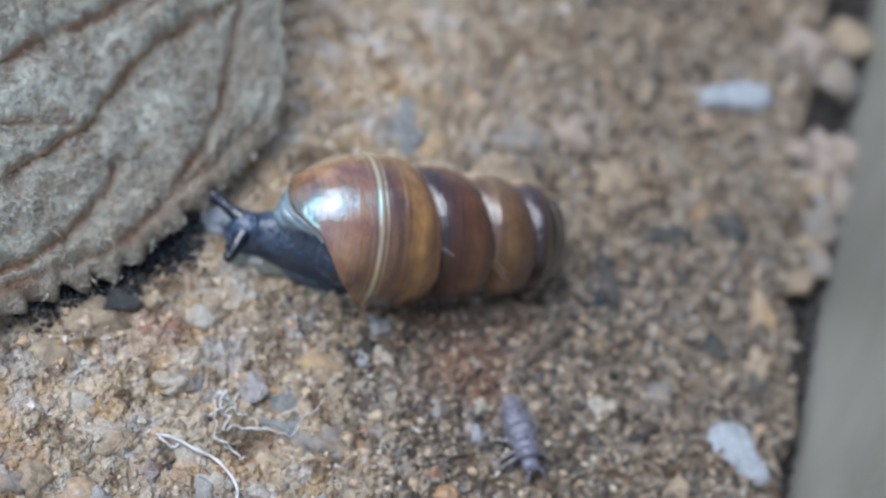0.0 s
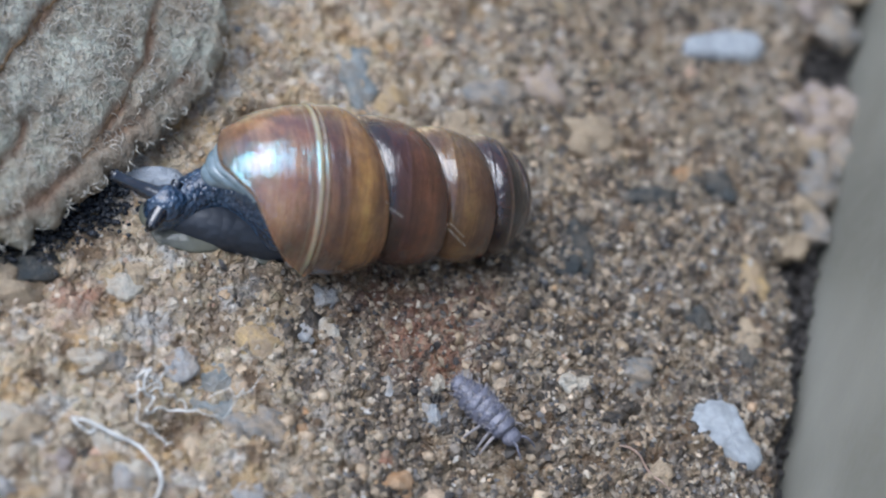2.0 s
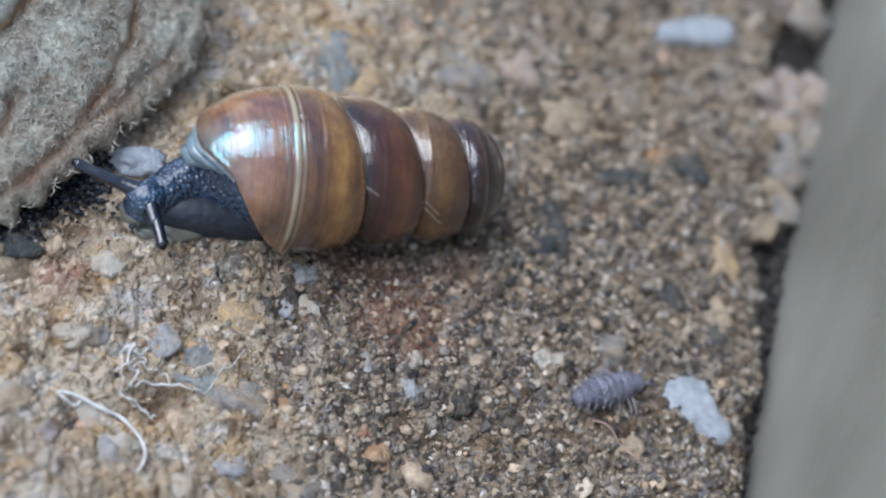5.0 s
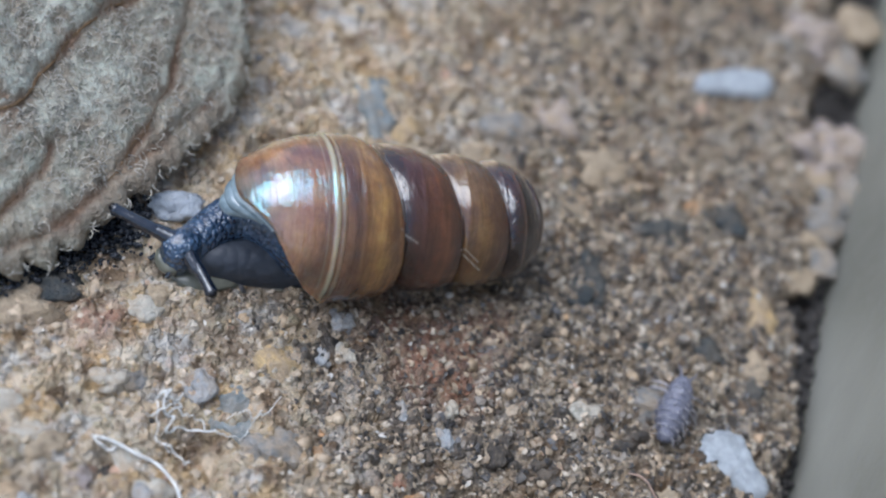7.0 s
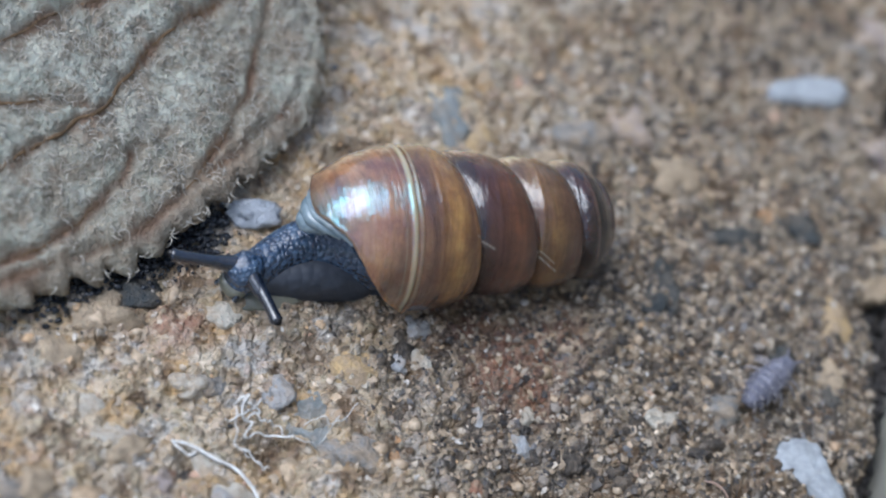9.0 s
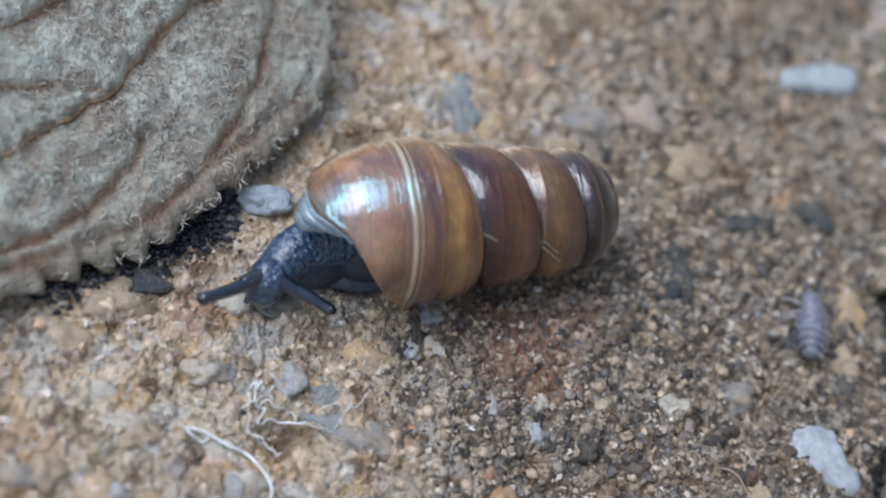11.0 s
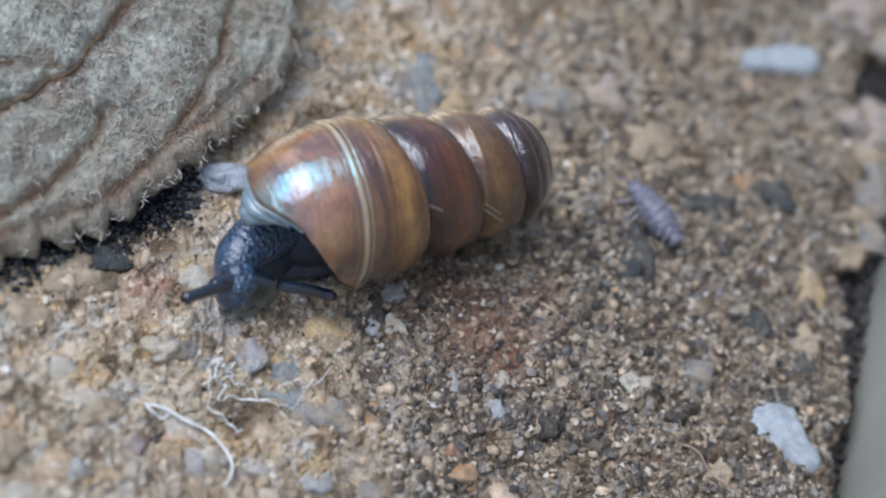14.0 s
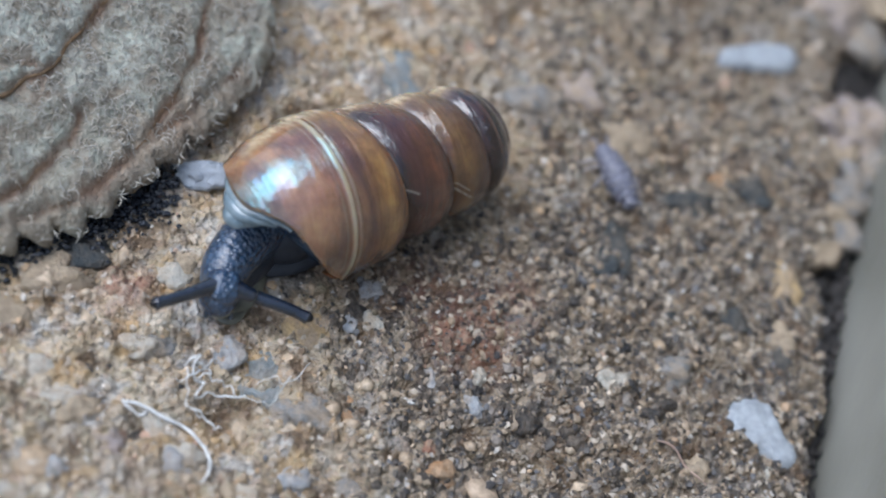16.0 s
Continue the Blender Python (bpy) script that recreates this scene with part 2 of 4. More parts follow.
    nt.links.new(mix(nt, ramp(nt, rim.outputs["Facing"], [(0.6, grey(0.0)), (0.95, grey(1.0))]), mix(nt, spire, grey(0.06), grey(0.95)), grey(1.0)), p.inputs["Coat Weight"])
    p.inputs["Coat Roughness"].default_value, p.inputs["Coat IOR"].default_value = 0.03, 1.75
    glint = nt.nodes.new("ShaderNodeBump")
    glint.inputs["Strength"].default_value, glint.inputs["Distance"].default_value = 0.8, 0.08 * S
    nt.links.new(noise_node(nt, stretched(nt, v, 3.0, 1.6, 1.6), 1.0, 4.0, 0.6, 0.9), glint.inputs["Height"])
    nt.links.new(glint.outputs[0], p.inputs["Coat Normal"])
    dents = nt.nodes.new("ShaderNodeMath")
    dents.operation = "MULTIPLY_ADD"
    nt.links.new(noise_node(nt, v, 1.9, 3.0, 0.55), dents.inputs[0])
    dents.inputs[1].default_value = 2.0
    nt.links.new(noise_node(nt, stretched(nt, v, 9.0, 0.9, 0.9), 1.0, 4.0, 0.65, 0.6), dents.inputs[2])
    bump(nt, p, dents.outputs[0], 0.045, 0.5)
    return m


def flesh_material(name, c, pale, rough=0.28, scale=7.0, relief=0.06, wet=0.5):
    """Wet skin with small warts."""
    m, nt, p = material(name, rough, 0.6)
    shift = nt.nodes.new("ShaderNodeVectorMath")
    nt.links.new(coords(nt), shift.inputs[0])
    own = nt.nodes.new("ShaderNodeMath")
    own.operation = "MULTIPLY"
    own.inputs[1].default_value = 17.0
    nt.links.new(random_object(nt), own.inputs[0])
    nt.links.new(own.outputs[0], shift.inputs[1])
    v = shift.outputs[0]
    vor = nt.nodes.new("ShaderNodeTexVoronoi")
    vor.inputs["Scale"].default_value = scale
    nt.links.new(v, vor.inputs["Vector"])
    n = noise_node(nt, v, 2.0, 4.0)
    col = mix(nt, ramp(nt, n, [(0.4, grey(0.0)), (0.7, grey(0.6))]), c, pale)
    col = mix(nt, ramp(nt, vor.outputs["Distance"], [(0.1, grey(0.15)), (0.5, grey(0.0))]), col, pale)
    nt.links.new(col, p.inputs["Base Color"])
    inv = nt.nodes.new("ShaderNodeMath")
    inv.operation = "SUBTRACT"
    inv.inputs[0].default_value = 1.0
    nt.links.new(vor.outputs["Distance"], inv.inputs[1])
    bump(nt, p, inv.outputs[0], relief, 0.8)
    p.inputs["Coat Weight"].default_value, p.inputs["Coat Roughness"].default_value = wet, 0.1
    return m


def leaf_material():
    """Grey-green blade, browner towards the margin, rusty along the veins, shade painted on their outer side."""
    m, nt, p = material("dry_leaf", 0.6, 0.4)
    v = coords(nt)
    big = noise_node(nt, v, 0.35, 4.0, 0.6)
    mid = noise_node(nt, v, 1.6, 5.0, 0.65)
    fine = noise_node(nt, v, 9.0, 3.0, 0.7)
    col = ramp(nt, big, [(0.32, (0.34, 0.275, 0.21)), (0.42, (0.43, 0.40, 0.335)), (0.48, (0.38, 0.415, 0.355)), (0.58, (0.49, 0.52, 0.455)), (0.74, (0.58, 0.615, 0.55))])
    col = mix(nt, ramp(nt, mid, [(0.38, grey(0.85)), (0.55, grey(0.0))]), col, (0.23, 0.185, 0.14))
    col = mix(nt, attribute(nt, "margin"), col, mix(nt, mid, (0.12, 0.095, 0.065), (0.37, 0.325, 0.25)))
    tiny = noise_node(nt, v, 4.2, 4.0, 0.7)
    col = mix(nt, ramp(nt, tiny, [(0.36, grey(0.6)), (0.5, grey(0.0))]), col, (0.16, 0.12, 0.08))
    col = mix(nt, ramp(nt, fine, [(0.5, grey(0.0)), (0.70, grey(0.35))]), col, (0.52, 0.52, 0.45))
    # Vein colour, and the painted shade beside it.
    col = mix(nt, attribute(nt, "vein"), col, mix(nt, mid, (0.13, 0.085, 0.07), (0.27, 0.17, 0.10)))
    nt.links.new(col, p.inputs["Base Color"])
    add = nt.nodes.new("ShaderNodeMath")
    nt.links.new(mid, add.inputs[0])
    nt.links.new(fine, add.inputs[1])
    bump(nt, p, add.outputs[0], 0.13, 1.0)
    return m


def wall_material():
    m, nt, p = material("grey_render", 0.6, 0.4)
    v = coords(nt)
    a = noise_node(nt, v, 0.11, 3.0, 0.5)
    b = noise_node(nt, v, 3.0, 4.0, 0.6)
    col = ramp(nt, a, [(0.34, (0.135, 0.135, 0.115)), (0.5, (0.21, 0.21, 0.18)), (0.66, (0.30, 0.30, 0.265))])
    col = mix(nt, ramp(nt, b, [(0.35, grey(0.25)), (0.6, grey(0.0))]), col, (0.25, 0.25, 0.24))
    nt.links.new(col, p.inputs["Base Color"])
    bump(nt, p, b, 0.05, 0.5)
    return m


def soft_material(name, c, rough=0.5, sss=0.0):
    m, nt, p = material(name, rough, 0.4)
    n = noise_node(nt, coords(nt), 4.0, 4.0, 0.6)
    nt.links.new(ramp(nt, n, [(0.3, tuple(x * 0.7 for x in c)), (0.7, tuple(min(1, x * 1.15) for x in c))]), p.inputs["Base Color"])
    if sss:
        p.inputs["Subsurface Weight"].default_value = sss
        p.inputs["Subsurface Radius"].default_value = (1, 1, 1)
        p.inputs["Subsurface Scale"].default_value = 0.1 * S
    return m


M_STONE = stone_material()
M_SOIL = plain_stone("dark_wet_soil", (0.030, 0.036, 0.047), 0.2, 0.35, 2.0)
M_GAP = plain_stone("brown_soil", (0.055, 0.050, 0.048), 0.75, 0.4, 2.0)
M_EARTH = plain_stone("grey_earth", (0.14, 0.11, 0.09), 0.8, 0.4, 0.8)
M_WALL = wall_material()
M_TAN = grain_material("tan_grains", [(0.0, (0.378, 0.275, 0.177)), (0.2, (0.512, 0.403, 0.287)), (0.4, (0.427, 0.329, 0.238)), (0.55, (0.561, 0.476, 0.378)), (0.68, (0.390, 0.354, 0.311)), (0.82, (0.525, 0.354, 0.207)), (0.89, (0.415, 0.268, 0.195)), (0.94, (0.610, 0.586, 0.537))], 0.55)
M_MIXED = grain_material("speckled_grains", [(0.0, (0.045, 0.042, 0.042)), (0.17, (0.24, 0.185, 0.13)), (0.36, (0.07, 0.062, 0.056)), (0.46, (0.32, 0.255, 0.185)), (0.66, (0.19, 0.165, 0.14)), (0.80, (0.38, 0.33, 0.265)), (0.92, (0.13, 0.13, 0.135)), (0.97, (0.44, 0.42, 0.39))], 0.4)
M_PIECE = grain_material("mixed_grain", [(0.0, (0.36, 0.27, 0.18)), (0.25, (0.43, 0.35, 0.255)), (0.5, (0.20, 0.175, 0.15)), (0.56, (0.39, 0.30, 0.21)), (0.76, (0.34, 0.32, 0.29)), (0.86, (0.46, 0.40, 0.32)), (0.96, (0.40, 0.27, 0.17))], 0.5, random_object)
M_SHELL = shell_material()
M_SKIN = flesh_material("slate_skin", (0.014, 0.034, 0.072), (0.07, 0.14, 0.24), 0.2, 9.0, 0.09, 0.8)
M_FLANK = flesh_material("dark_flank", (0.019, 0.027, 0.042), (0.038, 0.050, 0.072), 0.6, 5.0, 0.03, 0.12)
M_TENT = flesh_material("tentacle_skin", (0.005, 0.009, 0.017), (0.020, 0.034, 0.060), 0.14, 11.0, 0.01, 1.0)
M_SOLE = flesh_material("pale_sole", (0.11, 0.115, 0.09), (0.21, 0.215, 0.175), 0.3, 4.0, 0.03)
M_MANTLE = flesh_material("mantle_skin", (0.13, 0.19, 0.23), (0.34, 0.43, 0.47), 0.2, 4.0, 0.03)
M_LIP = soft_material("horn_lip", (0.30, 0.20, 0.13), 0.2)
M_EYE = soft_material("eye_black", (0.006, 0.006, 0.008), 0.12)
M_LEAF = leaf_material()
M_VEIN = plain_stone("brown_vein", (0.20, 0.125, 0.065), 0.6, 0.4, 1.6)
M_HAIR = soft_material("pale_hair", (0.44, 0.42, 0.37), 0.3)
M_FIBRE = soft_material("white_fibre", (0.68, 0.69, 0.68), 0.5)
M_WHISKER = soft_material("brown_hair", (0.38, 0.27, 0.22), 0.4)
M_WHITE = soft_material("white_fleck", (0.34, 0.375, 0.41), 0.6)
M_BUG = flesh_material("grey_violet_cuticle", (0.105, 0.112, 0.155), (0.23, 0.235, 0.30), 0.5, 16.0, 0.03)
M_BUGLEG = soft_material("pale_leg", (0.30, 0.285, 0.30), 0.4)

# ---------------------------------------------------------------- mesh helpers
rs = np.random.RandomState(7)
LATTICE = rs.rand(8, 128, 128)


def field(x, y, size, seed):
    """Smooth value noise, -1 to 1, on arrays of millimetres."""
    u, w = np.asarray(x) / size + 17.3 * seed, np.asarray(y) / size + 9.1 * seed
    i, j = np.floor(u).astype(int), np.floor(w).astype(int)
    a, b = u - i, w - j
    a, b = a * a * (3 - 2 * a), b * b * (3 - 2 * b)
    g = LATTICE[seed % 8]
    q = lambda p, r: g[p % 128, r % 128]
    return 2 * ((q(i, j) * (1 - a) + q(i + 1, j) * a) * (1 - b) + (q(i, j + 1) * (1 - a) + q(i + 1, j + 1) * a) * b) - 1


def step(a, b, x):
    t = np.clip((np.asarray(x, float) - a) / (b - a), 0, 1)
    return t * t * (3 - 2 * t)


def wall_line(y):
    return 10.25 + 0.511 * y


def edge_line(y):
    """The worn edge of the stone, beside the wall."""
    gap = np.interp(y, (-8, -6.2, -5.2, -4.5, -3.6, -2.3, -0.8, 0.5, 1.8, 4.0, 8.0, 14.0), (0.25, 0.25, 0.5, 0.75, 0.5, 0.45, 0.9, 1.35, 1.1, 1.3, 1.7, 1.9))
    return wall_line(y) - gap + (0.12 + 0.03 * np.clip(y, 0, 8)) * field(0 * y + 3, y, 1.1, 5) + 0.07 * field(0 * y + 8, y, 0.4, 6)


def bedded(x, y, size, seed):
    """Grains under a skin of binder: how far each stands up (0 to 1), and a number of its own for each grain."""
    i, j = np.floor(x / size).astype(int), np.floor(y / size).astype(int)
    up, own = np.zeros(np.shape(x)), np.zeros(np.shape(x))
    for a in (-1, 0, 1):
        for b in (-1, 0, 1):
            ci, cj = (i + a) % 128, (j + b) % 128
            g = lambda n: LATTICE[(seed + n) % 8][ci, cj]
            rad = size * (0.30 + 0.42 * g(2))
            d = np.hypot((x - (i + a + g(0)) * size) * (0.8 + 0.5 * g(4)), y - (j + b + g(1)) * size) + 0.16 * size * field(x, y, size * 0.45, seed)
            h = np.sqrt(np.maximum(0, 1 - (d / rad) ** 2)) * (0.3 + 0.7 * g(3))
            own = np.where(h > up, g(5), own)
            up = np.maximum(up, h)
    return up, own


# x, y, radius and depth of the worn pits
HOLLOWS = ((12.7, 7.2, 0.85, 0.9), (12.3, 6.5, 0.5, 0.5), (9.7, 0.55, 0.45, 0.4), (11.2, 5.0, 0.35, 0.4), (-6.65, -3.79, 0.55, 0.3), (-8.48, -4.09, 0.35, 0.35), (-5.65, -1.43, 0.45, 0.22), (-8.20, 0.68, 0.8, 0.3), (-3.84, -2.73, 0.3, 0.2), (-4.08, 4.17, 0.4, 0.3), (-9.30, -0.18, 0.6, 0.2))


def height(x, y):
    x, y = np.asarray(x, float), np.asarray(y, float)
    sand = fine_zone(x, y)
    z = 0.16 * field(x, y, 3.1, 1) + (0.11 - 0.06 * sand) * field(x, y, 1.05, 2) + (0.11 + 0.02 * sand) * bedded(x, y, 0.55, 1)[0] + (0.09 + 0.07 * sand) * bedded(x, y, 0.22, 3)[0] - 0.11
    z = z + 0.09 * (0.5 - np.abs(field(x, y, 0.62, 3))) + 0.08 * field(x, y, 0.27, 4) + 0.07 * (0.4 - np.abs(field(x, y, 0.19, 5))) + 0.04 * field(x, y, 0.11, 6)
    for cx, cy, r, deep in HOLLOWS:
        z = z - deep * np.exp(-((x - cx) ** 2 + (y - cy) ** 2) / r**2)
    over = x - edge_line(y)
    return z - 1.7 * step(-0.3, 0.9, over) - 0.15 * step(-1.2, 0.0, over)


def mesh_object(name, verts, faces, mat, parent=None, smooth=True, label=""):
    me = bpy.data.meshes.new(name)
    me.from_pydata((np.asarray(verts, float) * S).tolist(), [], faces if isinstance(faces, list) else faces.tolist())
    me.polygons.foreach_set("use_smooth", [smooth] * len(me.polygons))
    me.materials.append(mat)
    me.update()
    ob = new(name, me)
    ob.parent = parent
    if label:
        ob["label"] = label
    return ob


def part(name, bm, mat, parent, label="", smooth=True):
    me = bpy.data.meshes.new(name)
    bmesh.ops.scale(bm, vec=(S, S, S), verts=bm.verts)
    bmesh.ops.recalc_face_normals(bm, faces=bm.faces)
    bm.to_mesh(me)
    bm.free()
    me.polygons.foreach_set("use_smooth", [smooth] * len(me.polygons))
    me.materials.append(mat)
    ob = new(name, me)
    ob.parent = parent
    if label:
        ob["label"] = label
    return ob


def grid_faces(nu, nv, wrap=False):
    i, j = np.meshgrid(np.arange(nu - 1), np.arange(nv if wrap else nv - 1), indexing="ij")
    k = (j + 1) % nv
    return np.stack([i * nv + j, (i + 1) * nv + j, (i + 1) * nv + k, i * nv + k], -1).reshape(-1, 4)


def ico(sub):
    bm = bmesh.new()
    bmesh.ops.create_icosphere(bm, subdivisions=sub, radius=1.0)
    bm.verts.ensure_lookup_table()
    v = np.array([q.co[:] for q in bm.verts])
    f = np.array([[q.index for q in t.verts] for t in bm.faces])
    bm.free()
    return v, f


ICO = {k: ico(k) for k in (1, 2, 3, 4)}


def lump(sub, radii, rough=0.18, seed=0, cell=0.8):
    """A rounded, uneven pebble about the origin."""
    v, f = ICO[sub]
    o = Vector((seed * 3.7, seed * 1.3, seed * 7.9))
    k = np.array([1 + rough * noise.noise(Vector(p) / cell + o) + 0.4 * rough * noise.noise(Vector(p) * 2.6 + o) for p in v])
    return v * k[:, None] * np.asarray(radii), f


def tube(points, radius, sides=6, taper=None):
    """Vertices and faces of a tube through points; taper gives the width at each point."""
    pts = np.asarray(points, float)
    d = np.gradient(pts, axis=0)
    d /= np.linalg.norm(d, axis=1, keepdims=True) + 1e-9
    up = np.array([0.13, 0.07, 1.0])
    a = np.cross(d, up)
    a /= np.linalg.norm(a, axis=1, keepdims=True) + 1e-9
    b = np.cross(a, d)
    w = np.full(len(pts), radius) if taper is None else radius * np.asarray(taper)
    ang = np.arange(sides) * 2 * np.pi / sides
    ring = pts[:, None] + w[:, None, None] * (np.cos(ang)[None, :, None] * a[:, None] + np.sin(ang)[None, :, None] * b[:, None])
    faces = grid_faces(len(pts), sides, True).tolist() + [list(range(sides))[::-1], [(len(pts) - 1) * sides + k for k in range(sides)]]
    return ring.reshape(-1, 3), faces


def smooth_line(points, n):
    """A Catmull-Rom line through points."""
    p = np.asarray(points, float)
    p = np.vstack([2 * p[0] - p[1], p, 2 * p[-1] - p[-2]])
    out = []
    for t in np.linspace(0, len(p) - 3 - 1e-6, n):
        i, u = int(t), t - int(t)
        a, b, c, d = p[i : i + 4]
        out.append(0.5 * (2 * b + (c - a) * u + (2 * a - 5 * b + 4 * c - d) * u * u + (3 * b - a - 3 * c + d) * u**3))
    return np.array(out)


def joined(pieces):
    vs, fs, n = [], [], 0
    for v, f in pieces:
        vs.append(v)
        fs += [[i + n for i in q] for q in (f.tolist() if hasattr(f, "tolist") else f)]
        n += len(v)
    return np.concatenate(vs), fs


def empty(name, m=None):
    ob = new(name)
    ob.empty_display_size = S
    if m is not None:
        ob.matrix_world = m
    return ob


def put(ob, x, y, z, rz=0.0, rx=0.0, ry=0.0):
    ob.matrix_basis = pose(x * S, y * S, z * S, rx, ry, rz)
    return ob


# ---------------------------------------------------------------- the setting
def axis_marks(fine0, fine1, pitch, far0, far1):
    mid = np.arange(fine0, fine1 + pitch / 2, pitch)
    grow = np.cumsum(0.1 * 1.18 ** np.arange(60))
    lo, hi = fine0 - grow[fine0 - grow > far0], fine1 + grow[fine1 + grow < far1]
    return np.concatenate([[far0], lo[::-1], mid, hi, [far1]])


def build_ground():
    n = 5
    xs = np.concatenate([-np.geomspace(3000, 30, n), np.geomspace(30, 3000, n)])
    gx, gy = np.meshgrid(xs, xs, indexing="ij")
    z = -14.0 + 0.3 * field(gx, gy, 40.0, 1)
    ob = mesh_object("ground", np.stack([gx, gy, z], -1).reshape(-1, 3), grid_faces(len(xs), len(xs)), M_EARTH)
    tagged(ob, "bare grey-brown earth under the stone block", "ground", kind="structure")


def build_stone():
    """The sandy block that everything rests on: a worn top, a rounded edge and a skirt down to the earth."""
    xs, ys = axis_marks(-13.0, 13.5, 0.037, -60, 45), axis_marks(-7.5, 11.0, 0.037, -55, 60)
    gx, gy = np.meshgrid(xs, ys, indexing="ij")
    z = height(gx, gy)
    gx = np.minimum(gx, wall_line(gy) - 0.02)
    z[0], z[:, 0], z[:, -1] = -14, -14, -14
    z[-1] = -14
    ob = mesh_object("pavement", np.stack([gx, gy, z], -1).reshape(-1, 3), grid_faces(len(xs), len(ys)), M_STONE)
    for key, size, seed in (("coarse", 0.55, 1), ("fine", 0.22, 3)):
        up, own = bedded(gx, gy, size, seed)
        for tail, val in (("_up", up), ("_own", own)):
            ob.data.attributes.new(key + tail, "FLOAT", "POINT").data.foreach_set("value", val.ravel().astype(np.float32))
    ob.data.attributes.new("speck", "FLOAT", "POINT").data.foreach_set("value", fine_zone(gx, gy).ravel().astype(np.float32))
    # Rust stains; the last three paint maroon light falling through the shell.
    rust_glow = np.zeros(gx.shape)
    for cx, cy, r, much in ((-1.05, -1.75, 0.85, 1.0), (-0.55, -2.35, 0.6, 0.8), (-8.55, -0.80, 0.5, 0.9), (-8.15, -0.65, 0.35, 0.7), (-0.2, -1.3, 0.9, 0.55), (-1.9, -0.6, 0.8, 0.5), (0.6, -0.7, 0.7, 0.4)):
        rust_glow = np.maximum(rust_glow, much * np.exp(-(((gx - cx) ** 2 + (gy - cy) ** 2) / r**2)))
    # Darker brown that follows the worn pits.
    pit_brown = np.zeros(gx.shape)
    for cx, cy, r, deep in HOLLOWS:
        pit_brown = np.maximum(pit_brown, 0.9 * np.exp(-(((gx - cx - 0.1) ** 2 + (gy - cy) ** 2) / (0.9 * r) ** 2)))
    ob.data.attributes.new("pit_brown", "FLOAT", "POINT").data.foreach_set("value", pit_brown.ravel().astype(np.float32))
    ob.data.attributes.new("rust_glow", "FLOAT", "POINT").data.foreach_set("value", rust_glow.ravel().astype(np.float32))
    tagged(ob, "worn sandy concrete block with ochre binder and mixed grit", "concrete block", kind="structure")
    return ob


def build_wall():
    """A grey upright slab beside the block."""
    bm = bmesh.new()
    bmesh.ops.create_grid(bm, x_segments=60, y_segments=20, size=1.0)
    for q in bm.verts:
        a, b = q.co.x * 70, (q.co.y + 1) * 21 - 14.0
        q.co = (0.10 * noise.noise(Vector((a / 6, b / 6, 2))) + 0.03 * noise.noise(Vector((a, b, 5))), a, b)
    front = list(bm.faces)
    ext = bmesh.ops.extrude_face_region(bm, geom=front)
    for q in ext["geom"]:
        if isinstance(q, bmesh.types.BMVert):
            q.co.x = 8.0
    ob = part("wall_east", bm, M_WALL, None)
    put(ob, wall_line(0), 0, 0, -math.degrees(math.atan(0.511)))
    tagged(ob, "smooth pale grey slab with faint grey stains beside the block", "wall", kind="structure")


def build_gap_soil():
    """Dark crumbs in the gap between block and wall."""
    pieces = []
    for k in range(2600):
        y = rs.uniform(-9, 16)
        a, b = float(edge_line(np.array(y))) + 0.1, wall_line(y) - 0.05
        x = rs.uniform(a, max(b, a + 0.2))
        r = rs.uniform(0.04, 0.15) * (1 + 0.03 * max(y, 0))
        v, f = ICO[1]
        v = v * r * (1 + 0.22 * rs.randn(len(v), 1)) * rs.uniform(0.6, 1.2, 3)
        pieces.append((v + (x, y, rs.uniform(-1.3, -0.85)), f))
    v, f = joined(pieces)
    tagged(mesh_object("soil_crumbs", v, f, M_GAP), "dark damp soil crumbs packed between block and wall", "soil", kind="stuff")


def scatter(name, count, mat, inside, radius, sub, label, parent, seed, sink=0.35, flat=0.75, smooth=True):
    """Very many small grains, bedded in the stone, as one mesh."""
    r = np.random.RandomState(seed)
    x, y = r.uniform(-14.3, 13.0, count * 4), r.uniform(-8.2, 12.0, count * 4)
    keep = (r.rand(count * 4) < inside(x, y)) & (x < edge_line(y) - 0.02)
    x, y = x[keep][:count], y[keep][:count]
    n = len(x)
    size = np.clip(radius * np.exp(0.42 * r.randn(n)), radius * 0.45, radius * 2.6)
    v, f = ICO[sub]
    rnd = 1 + 0.24 * r.randn(n, len(v)).clip(-1.6, 1.6)
    p = v[None] * rnd[..., None] * (size[:, None] * np.stack([r.uniform(0.75, 1.3, n), r.uniform(0.75, 1.3, n), flat * r.uniform(0.7, 1.2, n)], -1))[:, None]
    q = r.uniform(0, 2 * np.pi, n)
    c, s = np.cos(q)[:, None], np.sin(q)[:, None]
    px, py = p[..., 0] * c - p[..., 1] * s, p[..., 0] * s + p[..., 1] * c
    tilt = r.randn(n, 1) * 0.4
    pz = p[..., 2] + px * tilt
    z = height(x, y) - size * flat * sink
    verts = np.stack([px + x[:, None], py + y[:, None], pz + z[:, None]], -1).reshape(-1, 3)
    faces = (f[None] + (np.arange(n) * len(v))[:, None, None]).reshape(-1, 3)
    ob = mesh_object(name, verts, faces, mat, parent, smooth, label)
    ob["kind"] = "stuff"
    return ob


def fine_zone(x, y):
    """Darker, sandier stone: the specked zone, and half as much on towards the worn edge."""
    return np.maximum(speckle_zone(x, y), step(-3.5, 5.0, x - 0.25 * y) * (0.95 - 0.2 * step(0.0, 4.0, y)))


